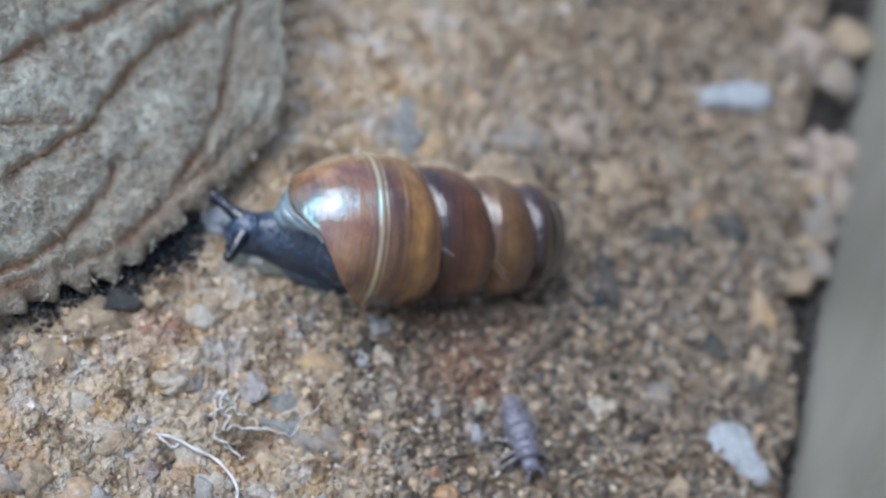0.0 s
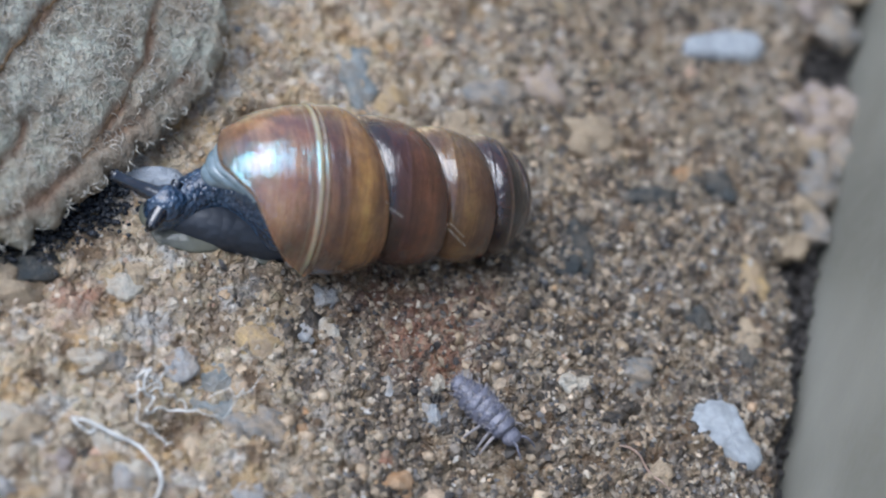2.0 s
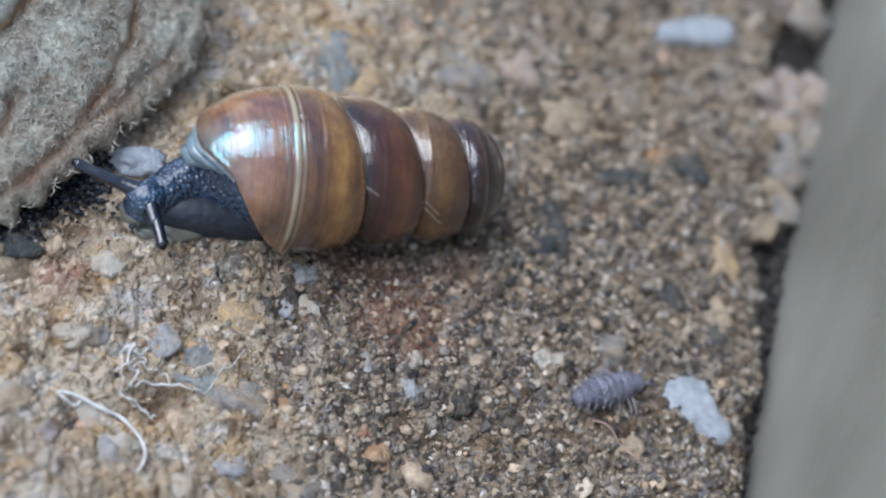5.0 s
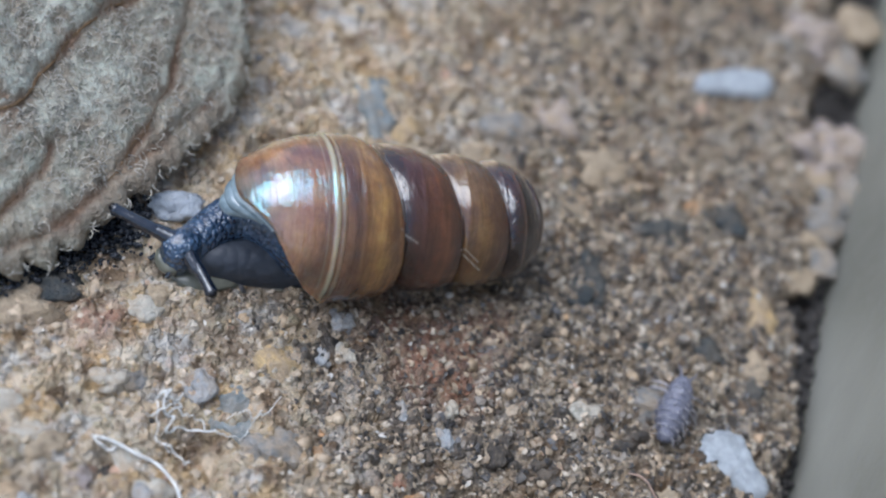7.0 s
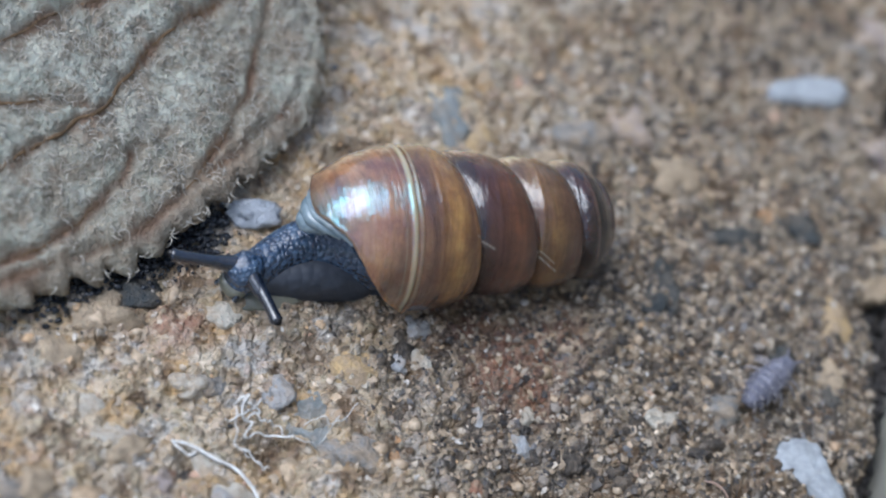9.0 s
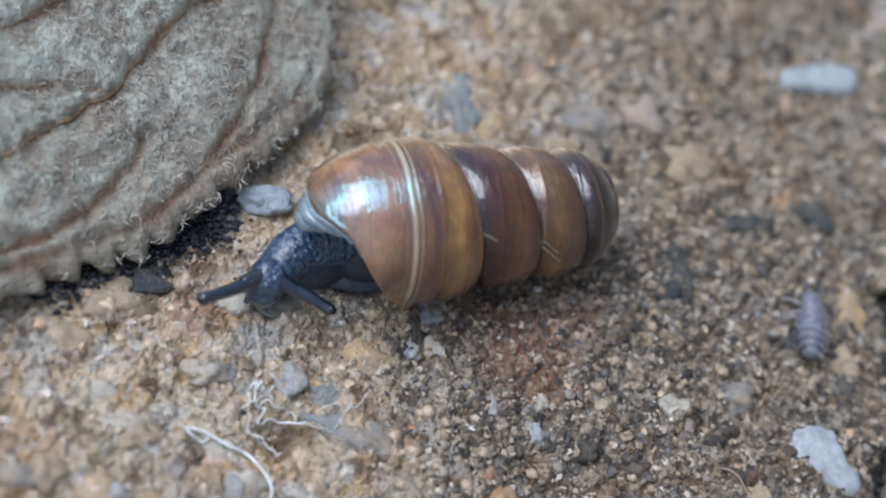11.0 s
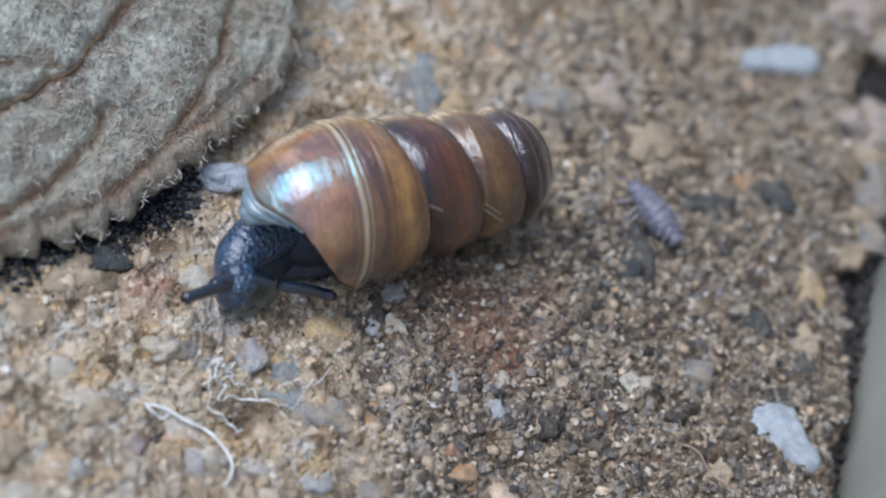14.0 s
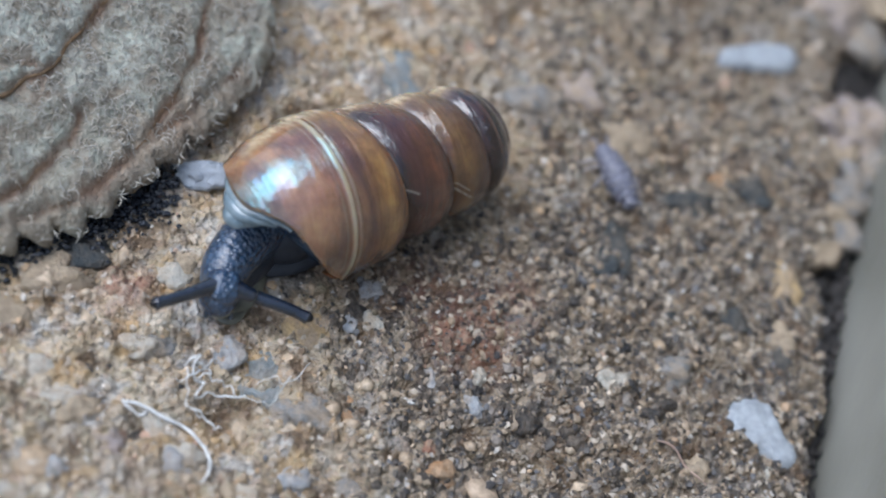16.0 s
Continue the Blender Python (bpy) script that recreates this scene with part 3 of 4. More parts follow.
def speckle_zone(x, y):
    """Where the stone is fine and dark-specked: the lower right, fading out."""
    d = step(-6.0, -2.0, x + 0.6 * field(x, y, 1.5, 2)) * step(3.5, -0.5, y - 0.15 * x + 0.8 * field(x, y, 1.8, 3))
    return np.clip(d, 0.03, 1)


stone = None


def build_grit():
    scatter("sand_grain", 6500, M_TAN, lambda x, y: 1.05 - 0.75 * speckle_zone(x, y), 0.05, 1, "tan and ochre sand grains", stone, 11, 0.7, 0.65, False)
    scatter("dark_grain", 9000, M_MIXED, speckle_zone, 0.056, 1, "dark and pale specked sand grains", stone, 12, 0.6, 0.6, False)
    scatter("coarse_grain", 220, M_TAN, lambda x, y: 1.05 - 0.8 * speckle_zone(x, y), 0.17, 2, "coarse rounded tan grit", stone, 13, 1.0, 0.6)


def build_grains():
    """Three hundred larger grains, each its own piece, on a dozen shared meshes."""
    shapes = []
    for k in range(12):
        v, f = lump(1, (1, rs.uniform(0.7, 1.0), rs.uniform(0.5, 0.75)), 0.6, k + 40)
        me = bpy.data.meshes.new("grain")
        me.from_pydata((v * S * 0.24).tolist(), [], f.tolist())
        me.polygons.foreach_set("use_smooth", [True] * len(me.polygons))
        me.materials.append(M_PIECE)
        shapes.append(me)
    r = np.random.RandomState(5)
    made = 0
    while made < 300:
        x, y = r.uniform(-11.5, 8.0), r.uniform(-7.0, 6.0)
        if x > float(edge_line(np.array(y))) - 0.3:
            continue
        ob = new("grain", shapes[made % 12])
        ob.parent = stone
        k = r.uniform(0.35, 0.85)
        ob.matrix_basis = pose(x * S, y * S, (float(height(x, y)) - 0.10 * k) * S, r.uniform(-25, 25), r.uniform(-25, 25), r.uniform(0, 360)) @ Matrix.Diagonal((k, k, k, 1))
        made += 1


def build_pebbles():
    """The stones that can be told apart, bedded in the block."""
    mats = {
        "teal": plain_stone("blue_green_stone", (0.22, 0.26, 0.275), 0.5, dust=0.35), "blue": plain_stone("pale_blue_stone", (0.36, 0.385, 0.41), 0.5, 0.6, dust=0.5),
        "white": plain_stone("milky_quartz", (0.50, 0.48, 0.42), 0.45, 0.6, dust=0.6), "yellow": plain_stone("ochre_stone", (0.50, 0.36, 0.19), 0.6, 0.5, dust=0.95),
        "grey": plain_stone("grey_stone", (0.24, 0.24, 0.235), 0.45, dust=0.8), "orange": plain_stone("orange_stone", (0.46, 0.26, 0.13), 0.5, 0.6, dust=0.6),
        "red": plain_stone("red_brown_stone", (0.30, 0.15, 0.10), 0.7, 0.4, dust=0.85), "black": plain_stone("black_mineral", (0.022, 0.022, 0.024), 0.3, 0.5, dust=0.3),
        "dark": plain_stone("dark_green_lump", (0.035, 0.045, 0.05), 0.6, 0.6, dust=0.2), "tan": plain_stone("tan_stone", (0.40, 0.32, 0.225), 0.6, 0.5, dust=0.6),
        "quartz": plain_stone("cloudy_quartz", (0.52, 0.50, 0.44), 0.5, 0.7, dust=0.8), "chip": plain_stone("bluish_white_chip", (0.36, 0.40, 0.45), 0.5, 0.8), "pink": plain_stone("pinkish_quartz", (0.36, 0.31, 0.30), 0.6, 0.6, dust=0.85)}
    words = {"teal": "blue-green rounded stone", "blue": "pale blue-grey chip", "white": "milky white quartz grain", "yellow": "ochre yellow stone", "grey": "grey rounded stone", "orange": "bright orange grain",
             "red": "crumbly red-brown stone", "black": "glossy black mineral grain", "dark": "dark grey-green lump", "tan": "tan rounded stone", "pink": "pinkish quartz lump", "quartz": "cloudy greenish-white quartz grain", "chip": "bluish white chip beside the leaf"}
    # Several of the dark lumps stand in for shaded pits.
    rows = [
        ("teal", -5.66, -2.91, 0.43, 0.55), ("blue", -6.35, -2.36, 0.29, 0.30), ("white", -7.42, -0.51, 0.29, 0.30), ("tan", -7.11, -0.23, 0.29, 0.30),
        ("yellow", -4.43, -1.76, 0.60, 0.46), ("grey", -4.22, -5.62, 0.64, 0.58), ("blue", -5.32, -5.36, 0.36, 0.27), ("orange", -2.08, -5.23, 0.29, 0.22),
        ("red", -2.34, -4.64, 0.14, 0.16), ("red", -1.0, -1.95, 0.16, 0.14), ("red", -8.72, -0.83, 0.2, 0.16),
        ("blue", -1.90, -2.98, 0.17, 0.30), ("black", -3.48, -1.31, 0.28, 0.55), ("black", -3.66, -2.86, 0.26, 0.25), ("blue", -3.61, -1.68, 0.14, 0.2), ("grey", -4.87, -3.85, 0.51, 0.30),
        ("orange", -4.00, -3.80, 0.24, 0.34), ("blue", -7.74, -4.93, 0.30, 0.28), ("teal", -10.22, -5.10, 0.22, 0.21), ("blue", -3.04, -0.77, 0.29, 0.24), ("white", -0.87, -3.03, 0.13, 0.16),
        ("black", -0.94, -3.27, 0.17, 0.16), ("blue", -1.05, -3.65, 0.21, 0.3), ("black", -0.84, -3.94, 0.32, 0.26), ("black", 0.03, -4.10, 0.39, 0.36), ("white", 2.45, -3.00, 0.29, 0.22), ("black", 2.88, -3.23, 0.21, 0.27),
        ("grey", 4.09, -2.72, 0.45, 0.36), ("tan", 7.41, -1.76, 0.34, 0.38), ("white", 5.77, -5.37, 0.19, 0.18), ("tan", 3.97, -5.24, 0.30, 0.26), ("dark", 7.86, 2.59, 0.41, 0.36),
        ("dark", 5.78, 2.17, 0.71, 0.34), ("dark", 3.50, 0.76, 0.36, 0.75), ("teal", -1.21, 5.49, 0.48, 0.70), ("yellow", -0.66, 4.90, 0.49, 0.5), ("orange", 6.96, 3.03, 0.21, 0.22),
        ("yellow", 8.05, 0.09, 0.36, 0.52), ("pink", 11.00, 5.30, 0.48, 0.5), ("pink", 12.19, 5.85, 0.43, 0.5), ("black", 2.37, 4.21, 0.19, 0.4), ("grey", 2.26, 5.08, 0.54, 0.6),
        ("chip", -6.50, 2.28, 0.46, 0.30), ("tan", 1.15, 4.06, 0.43, 0.5), ("grey", -11.89, -4.57, 0.54, 0.42), ("tan", -9.79, -3.69, 0.47, 0.34), ("black", -8.51, -4.22, 0.21, 0.2),
        ("black", -1.63, -4.11, 0.21, 0.2), ("black", 1.17, -2.75, 0.24, 0.25), ("black", 1.13, -4.59, 0.27, 0.22), ("dark", -9.59, 0.16, 0.64, 0.4), ("tan", -10.08, -0.44, 0.75, 0.4), ("dark", 5.95, 2.30, 0.5, 0.3), ("dark", 7.4, 2.75, 0.4, 0.3), ("dark", 3.1, 0.2, 0.3, 0.35), ("black", 2.05, -0.9, 0.26, 0.18), ("black", 3.0, -2.1, 0.2, 0.24), ("black", 1.45, -1.35, 0.16, 0.2), ("black", 3.2, -3.9, 0.38, 0.2),
        ("black", 2.5, -2.85, 0.24, 0.16), ("dark", 4.4, -1.2, 0.2, 0.16), ("black", 4.1, -0.75, 0.2, 0.13), ("black", 1.0, -4.3, 0.3, 0.22), ("dark", 6.2, -1.3, 0.24, 0.3), ("dark", 7.1, -2.4, 0.22, 0.3), ("quartz", -10.00, -3.50, 0.50, 0.47), ("quartz", -10.47, -2.69, 0.45, 0.37), ("quartz", -7.97, -4.03, 0.35, 0.53), ("quartz", -7.63, -4.79, 0.38, 0.31), ("blue", -10.20, -5.10, 0.23, 0.28), ("quartz", -11.10, -5.71, 0.88, 0.50), ("tan", -11.61, -4.61, 0.35, 0.37), ("tan", -6.78, -5.72, 0.33, 0.34), ("quartz", -6.45, -5.78, 0.20, 0.25), ("grey", -4.85, -3.84, 0.55, 0.41), ("quartz", -8.25, -2.19, 0.33, 0.25), ("tan", -10.98, -1.34, 0.50, 0.56), ("pink", -9.12, -4.47, 0.28, 0.28), ("quartz", -3.15, -1.55, 0.28, 0.22), ("grey", -7.89, -2.08, 0.30, 0.25),
        ("pink", 11.9, 5.0, 0.62, 0.55), ("grey", 12.4, 4.2, 0.5, 0.6), ("grey", 10.9, 2.9, 0.72, 0.5), ("tan", 10.2, 2.3, 0.5, 0.45), ("grey", 11.3, 3.6, 0.5, 0.45), ("pink", 12.9, 5.5, 0.5, 0.5), ("tan", 11.3, 4.5, 0.6, 0.5), ("grey", 10.6, 1.7, 0.5, 0.4), ("tan", 9.6, 1.2, 0.45, 0.4), ("grey", 13.6, 8.6, 0.7, 0.6), ("pink", 12.6, 9.4, 0.8, 0.6), ("tan", 14.6, 10.2, 0.6, 0.6), ("grey", 11.6, 8.9, 0.8, 0.5),
        ("pink", 3.78, 5.71, 0.64, 0.6), ("tan", 4.58, 4.06, 0.54, 0.5)]
    for k, (c, x, y, rx, ry) in enumerate(rows):
        if c == "black":
            rx, ry = 0.7 * rx, 0.7 * ry
        v, f = lump(3, (rx * 1.22, ry * 1.22, 0.6 * min(rx, ry) + 0.06), 0.62, k + 3, 0.65)
        ob = mesh_object("pebble", v, f, mats[c], stone, True, words[c])
        put(ob, x, y, float(height(x, y)) - ((0.55 if c in ("quartz", "yellow") else 0.42) * min(rx, ry) if c != "chip" else -0.12) if x < edge_line(np.array(y)) - 0.1 else -0.55, 0)


def flake(name, outline, thick, mat, label, parent=None):
    """A thin crust with an uneven outline, following the stone under it."""
    o = smooth_line(outline + [outline[0]], 61)[:-1]
    c = o.mean(0)
    verts, rings = [], 9
    for k in range(rings):
        u = k / (rings - 1)
        p = c + (o - c) * (0.02 + 0.98 * u) * (1 + 0.03 * np.sin(np.arange(60) * 2.3)[:, None] * u)
        top = thick * (1 - u**6) + 0.02 * field(p[:, 0], p[:, 1], 0.3, 2)
        z = height(p[:, 0], p[:, 1]).clip(-0.5) * 0.2 + 0.10 + (top if k < rings - 1 else -0.15)
        verts.append(np.column_stack([p, z]))
    v = np.concatenate(verts)
    return mesh_object(name, v, grid_faces(rings, 60, True).tolist() + [list(range(60))], mat, parent, True, label)


# ---------------------------------------------------------------- leaf
EDGE = [(-16.85, -2.78), (-14.56, -1.74), (-12.12, -0.72), (-10.82, -0.07), (-9.47, 0.54), (-8.18, 1.67), (-7.60, 2.17), (-6.52, 3.20), (-5.79, 3.98), (-5.05, 4.89), (-4.73, 5.98), (-4.77, 6.82), (-4.70, 8.05), (-4.68, 9.87), (-4.96, 12.04)]
VEINS = [
    [(-14.24, 0.42), (-12.15, 2.02), (-10.67, 3.26), (-9.90, 4.01), (-8.93, 5.32), (-7.71, 6.52), (-5.97, 7.70), (-4.92, 8.64)],
    [(-14.50, 3.35), (-12.07, 4.80), (-11.27, 5.41), (-10.15, 6.06), (-9.13, 6.85), (-7.78, 8.03)],
    [(-13.21, -0.46), (-11.94, 0.14), (-10.90, 0.81), (-10.29, 1.49), (-9.65, 2.32), (-9.48, 2.87)],
    [(-8.14, 2.31), (-7.34, 3.60), (-6.65, 4.97), (-6.34, 6.16), (-5.97, 7.70)],
    [(-12.91, -0.69), (-11.42, -0.01), (-9.56, 0.96), (-8.27, 2.23), (-6.73, 3.62), (-5.73, 4.63)],
    [(-13.32, 2.98), (-12.12, 3.38), (-11.33, 3.62), (-10.46, 3.75)]]
IN_X, IN_Y = -0.623, 0.783


def vein_near(x, y, lines):
    """Distance to the nearest vein, and on which side of it (+1 inwards, smooth across the vein)."""
    best, side = np.full(np.shape(x), 9.0), np.zeros(np.shape(x))
    for line in lines:
        pts = smooth_line(line, 70)
        pts = pts + 0.07 * np.column_stack([field(pts[:, 0], pts[:, 1], 0.45, 3), field(pts[:, 0], pts[:, 1], 0.45, 6)])
        way = np.gradient(pts, axis=0)
        way /= np.linalg.norm(way, axis=1, keepdims=True)
        for (px, py), (wx, wy) in zip(pts, way):
            d = np.hypot(x - px, y - py)
            off = (y - py) * wx - (x - px) * wy
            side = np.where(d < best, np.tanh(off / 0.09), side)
            best = np.minimum(best, d)
    return best, side


def leaf_height(x, y):
    d = np.maximum((x - -8.82) * IN_X + (y - 1.12) * IN_Y, -0.3)
    z = 0.55 + 0.42 * d + 0.10 * field(x, y, 1.6, 2) + 0.07 * field(x, y, 0.5, 3) + 0.06 * (0.4 - np.abs(field(x, y, 0.33, 4)))
    v, side = vein_near(x, y, VEINS)
    return z + 0.16 * (1 - np.exp(-v / 0.4)) + 0.12 * side * np.exp(-v / 0.5) + 0.06 * field(x, y, 0.21, 1)


def build_leaf():
    leaf = empty("leaf")
    tagged(leaf, "dry grey-green leaf with brown veins and curled pale hairs", "leaf")
    edge = smooth_line(EDGE, 360)
    run = np.concatenate([[0], np.cumsum(np.hypot(*np.diff(edge, axis=0).T))])
    scallop = 0.24 * np.abs(np.sin(run * 3.3 + 0.5 * np.sin(run * 0.9))) ** 0.7 + 0.07 * np.sin(run * 8.1)
    deep = np.concatenate([np.linspace(0, 1.2, 18)[:-1], np.linspace(1.2, 14, 170)])
    px = edge[:, 0][:, None] - IN_X * scallop[:, None] * np.exp(-deep / 0.35) + IN_X * deep
    py = edge[:, 1][:, None] - IN_Y * scallop[:, None] * np.exp(-deep / 0.35) + IN_Y * deep
    z = leaf_height(px, py) - 0.26 * np.exp(-deep / 0.12) + 0.09 * np.exp(-(((deep - 0.22) / 0.14) ** 2))
    blade = mesh_object("blade", np.stack([px, py, z], -1).reshape(-1, 3), grid_faces(len(edge), len(deep)), M_LEAF, leaf)
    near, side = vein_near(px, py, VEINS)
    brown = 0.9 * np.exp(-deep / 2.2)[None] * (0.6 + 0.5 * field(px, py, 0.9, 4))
    # Rusty line on each vein, plus a band of shade painted outside it.
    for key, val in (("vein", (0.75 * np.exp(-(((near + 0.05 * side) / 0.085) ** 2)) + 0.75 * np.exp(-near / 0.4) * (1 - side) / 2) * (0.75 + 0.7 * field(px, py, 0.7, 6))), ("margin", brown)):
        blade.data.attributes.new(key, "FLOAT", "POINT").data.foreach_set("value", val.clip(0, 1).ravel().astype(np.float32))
    so = blade.modifiers.new("thick", "SOLIDIFY")
    so.thickness, so.offset = 0.16 * S, -1.0
    for line, w in zip(VEINS, (0.085, 0.05, 0.04, 0.035, 0.03, 0.06)):
        p = smooth_line(line, 70)
        p = p + 0.07 * np.column_stack([field(p[:, 0], p[:, 1], 0.45, 3), field(p[:, 0], p[:, 1], 0.45, 6)])
        zz = leaf_height(p[:, 0], p[:, 1])
        v, f = tube(np.column_stack([p, zz - w * 0.7]), w, 10, 1 - 0.6 * np.linspace(0, 1, 70) + 0.1 * rs.randn(70))
        mesh_object("vein", v, f, M_VEIN, leaf, True, "brown leaf vein")
    # curled hairs over the blade, thicker along the margin
    pieces = []
    lines_near = [tuple(q) for line in VEINS[:4] for q in smooth_line(line, 40)]
    r = np.random.RandomState(21)
    for k in range(5600):
        i = r.randint(70, 330)
        on_edge = k % 40 == 0
        d = abs(r.randn()) * 0.12 if on_edge else r.uniform(0.35, 9.0)
        x, y = edge[i, 0] + IN_X * d - IN_X * scallop[i] * math.exp(-d / 0.35), edge[i, 1] + IN_Y * d - IN_Y * scallop[i] * math.exp(-d / 0.35)
        if not on_edge and min(abs(x - q[0]) + abs(y - q[1]) for q in lines_near) < 0.22:
            continue
        ln = r.uniform(0.2, 0.36) if on_edge else r.uniform(0.22, 0.55)
        a = r.uniform(0, 6.3) if not on_edge else math.atan2(-IN_Y, -IN_X) + r.randn() * 0.6
        curl = r.uniform(2.2, 4.6)
        hook = r.uniform(1.5, 3.5) * (1 if r.rand() < 0.5 else -1)
        pts, q = [], np.array([x, y, 0.0])
        rise = 1.0 if not on_edge else 0.1
        for m in range(7):
            u = m / 6
            pts.append(q.copy())
            ang = rise * (1.1 - curl * u) - (0 if not on_edge else 0.9 * u)
            a += hook / 6
            q = q + ln / 6 * np.array([math.cos(a) * math.cos(ang), math.sin(a) * math.cos(ang), math.sin(ang)])
        pieces.append((np.array(pts), (x, y), (0.013 if on_edge else 0.009) + 0.006 * r.rand(), on_edge))
    bx, by = np.array([p[1][0] for p in pieces]), np.array([p[1][1] for p in pieces])
    bz = leaf_height(bx, by)
    tubes = [tube(p + (0, 0, z - (0.12 if e else 0)), w, 3, (1, 1, 1, 0.9, 0.8, 0.6, 0.3)) for (p, _, w, e), z in zip(pieces, bz)]
    v, f = joined(tubes)
    hairs = mesh_object("leaf_hair", v, f, M_HAIR, leaf, True, "fine curled pale hairs")
    hairs["kind"] = "stuff"


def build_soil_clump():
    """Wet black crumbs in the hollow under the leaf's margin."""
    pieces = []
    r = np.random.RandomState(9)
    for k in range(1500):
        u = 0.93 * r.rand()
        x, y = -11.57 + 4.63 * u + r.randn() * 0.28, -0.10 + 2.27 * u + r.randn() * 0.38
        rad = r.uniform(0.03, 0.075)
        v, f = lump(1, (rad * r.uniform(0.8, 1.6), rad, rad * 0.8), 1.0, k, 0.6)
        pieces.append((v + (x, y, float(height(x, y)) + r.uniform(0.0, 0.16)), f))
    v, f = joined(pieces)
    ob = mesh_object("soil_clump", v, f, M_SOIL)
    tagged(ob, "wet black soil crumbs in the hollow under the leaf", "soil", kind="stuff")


# ---------------------------------------------------------------- threads and flecks
def thread(name, pts, width, mat, label, category, lift=0.1):
    p = smooth_line(pts, 60)
    bed = np.pad(height(p[:, 0], p[:, 1]), 8, "edge")
    z = np.convolve(bed, np.ones(17) / 17, "valid") + lift + 0.03 * np.sin(np.linspace(0, 9, 60))
    v, f = tube(np.column_stack([p, z]), width, 6, np.interp(np.linspace(0, 1, 60), (0, 0.1, 0.8, 1), (0.6, 1, 0.9, 0.4)))
    return tagged(mesh_object(name, v, f, mat), label, category)


def build_threads():
    f = thread("fibre", [(-8.75, -3.51), (-8.36, -3.65), (-7.93, -3.91), (-7.50, -4.12), (-7.19, -4.51), (-7.09, -4.96), (-7.21, -5.33), (-7.35, -5.50)], 0.042, M_FIBRE, "curved white plant fibre lying on the grit", "fibre")
    p = smooth_line([(-8.75, -3.51), (-8.59, -3.70), (-8.38, -3.82), (-8.27, -3.77)], 30)
    v, q = tube(np.column_stack([p, height(p[:, 0], p[:, 1]) + 0.1]), 0.03, 6)
    mesh_object("side_strand", v, q, M_FIBRE, f)
    thread("hair", [(3.00, -4.67), (3.38, -4.86), (3.70, -5.28), (4.05, -5.72)], 0.028, M_WHISKER, "short straight pale brown hair on the grit", "hair", 0.12)
    tangle = empty("thread_tangle")
    tagged(tangle, "loose tangle of fine white threads caught on the grit", "thread")
    lines = [[(-7.37, -2.61), (-7.05, -2.47), (-7.28, -2.95), (-7.06, -3.15), (-7.27, -3.48), (-6.90, -3.35), (-6.18, -3.42)],
             [(-7.65, -3.09), (-7.25, -3.01), (-6.95, -2.75), (-6.84, -2.89), (-7.17, -3.10)], [(-7.30, -3.69), (-7.08, -3.95), (-6.92, -4.15), (-6.70, -4.02)],
             [(-7.38, -2.74), (-7.40, -3.27), (-7.41, -3.72), (-7.16, -3.91)], [(-6.27, -3.40), (-5.94, -3.68), (-5.63, -3.60), (-5.24, -3.15)], [(-5.94, -3.23), (-5.51, -3.06), (-5.26, -3.24), (-4.76, -2.80)],
             [(-7.04, -2.93), (-6.79, -3.11), (-6.58, -3.03), (-6.37, -3.39)], [(-7.25, -2.56), (-6.99, -2.70), (-6.81, -2.53)]]
    for k, line in enumerate(lines):
        p = smooth_line(line, 50)
        p += 0.05 * np.column_stack([field(p[:, 0], p[:, 1], 0.3, k % 8), field(p[:, 1], p[:, 0], 0.3, (k + 3) % 8)])
        z = height(p[:, 0], p[:, 1]) + 0.12 + 0.1 * np.abs(np.sin(np.linspace(0, 7 + k, 50)))
        v, q = tube(np.column_stack([p, z]), (0.026, 0.02, 0.024, 0.016, 0.012, 0.012, 0.018, 0.024)[k], 5)
        mesh_object("strand", v, q, M_FIBRE, tangle)


def build_flecks():
    near = [(5.34, -3.55), (5.84, -3.41), (6.32, -3.57), (6.41, -4.01), (6.51, -4.51), (6.71, -4.81), (6.61, -5.13), (6.27, -5.29), (6.01, -5.07), (5.78, -4.86), (5.41, -4.63), (5.19, -4.41), (5.10, -4.05)]
    far = [(8.30, 7.42), (9.41, 7.70), (10.51, 7.69), (10.67, 7.21), (10.09, 6.77), (8.97, 6.79), (8.07, 6.92)]
    tagged(flake("paint_fleck", near, 0.06, M_WHITE, ""), "bluish white dried paint fleck on the block's edge", "paint fleck", "paint flecks")
    tagged(flake("paint_fleck", far, 0.05, M_WHITE, ""), "bluish white long paint fleck on the block", "paint fleck", "paint flecks")


# ---------------------------------------------------------------- snail
PROFILE_X = (-2.62, -2.5, -2.3, -2.0, -1.5, -1.0, -0.5, 0.0, 0.5, 1.0, 1.8, 3.1, 3.9, 4.3, 4.6, 4.82, 4.95, 4.99)
PROFILE_R = (0.15, 0.62, 0.95, 1.22, 1.53, 1.68, 1.76, 1.79, 1.77, 1.68, 1.57, 1.45, 1.37, 1.24, 1.03, 0.73, 0.38, 0.04)


_line = smooth_line(list(zip(PROFILE_X, PROFILE_R)), 400)
for _ in range(40):
    _line[1:-1, 1] = 0.5 * _line[1:-1, 1] + 0.25 * (_line[2:, 1] + _line[:-2, 1])


def profile(x):
    return np.interp(x, _line[:, 0], _line[:, 1])


def whorl_at(x, phi):
    """How many whorls from the body whorl's suture, counted along the shell; the seam lies underneath."""
    q = (phi + 2.44) % (2 * np.pi) - 2.44
    return np.interp(x, (-3.3, 1.08, 2.56, 3.74, 4.62, 5.2), (-3.0, 0.0, 1.0, 2.0, 3.0, 3.8)) - (q - 0.9) / (2 * np.pi)


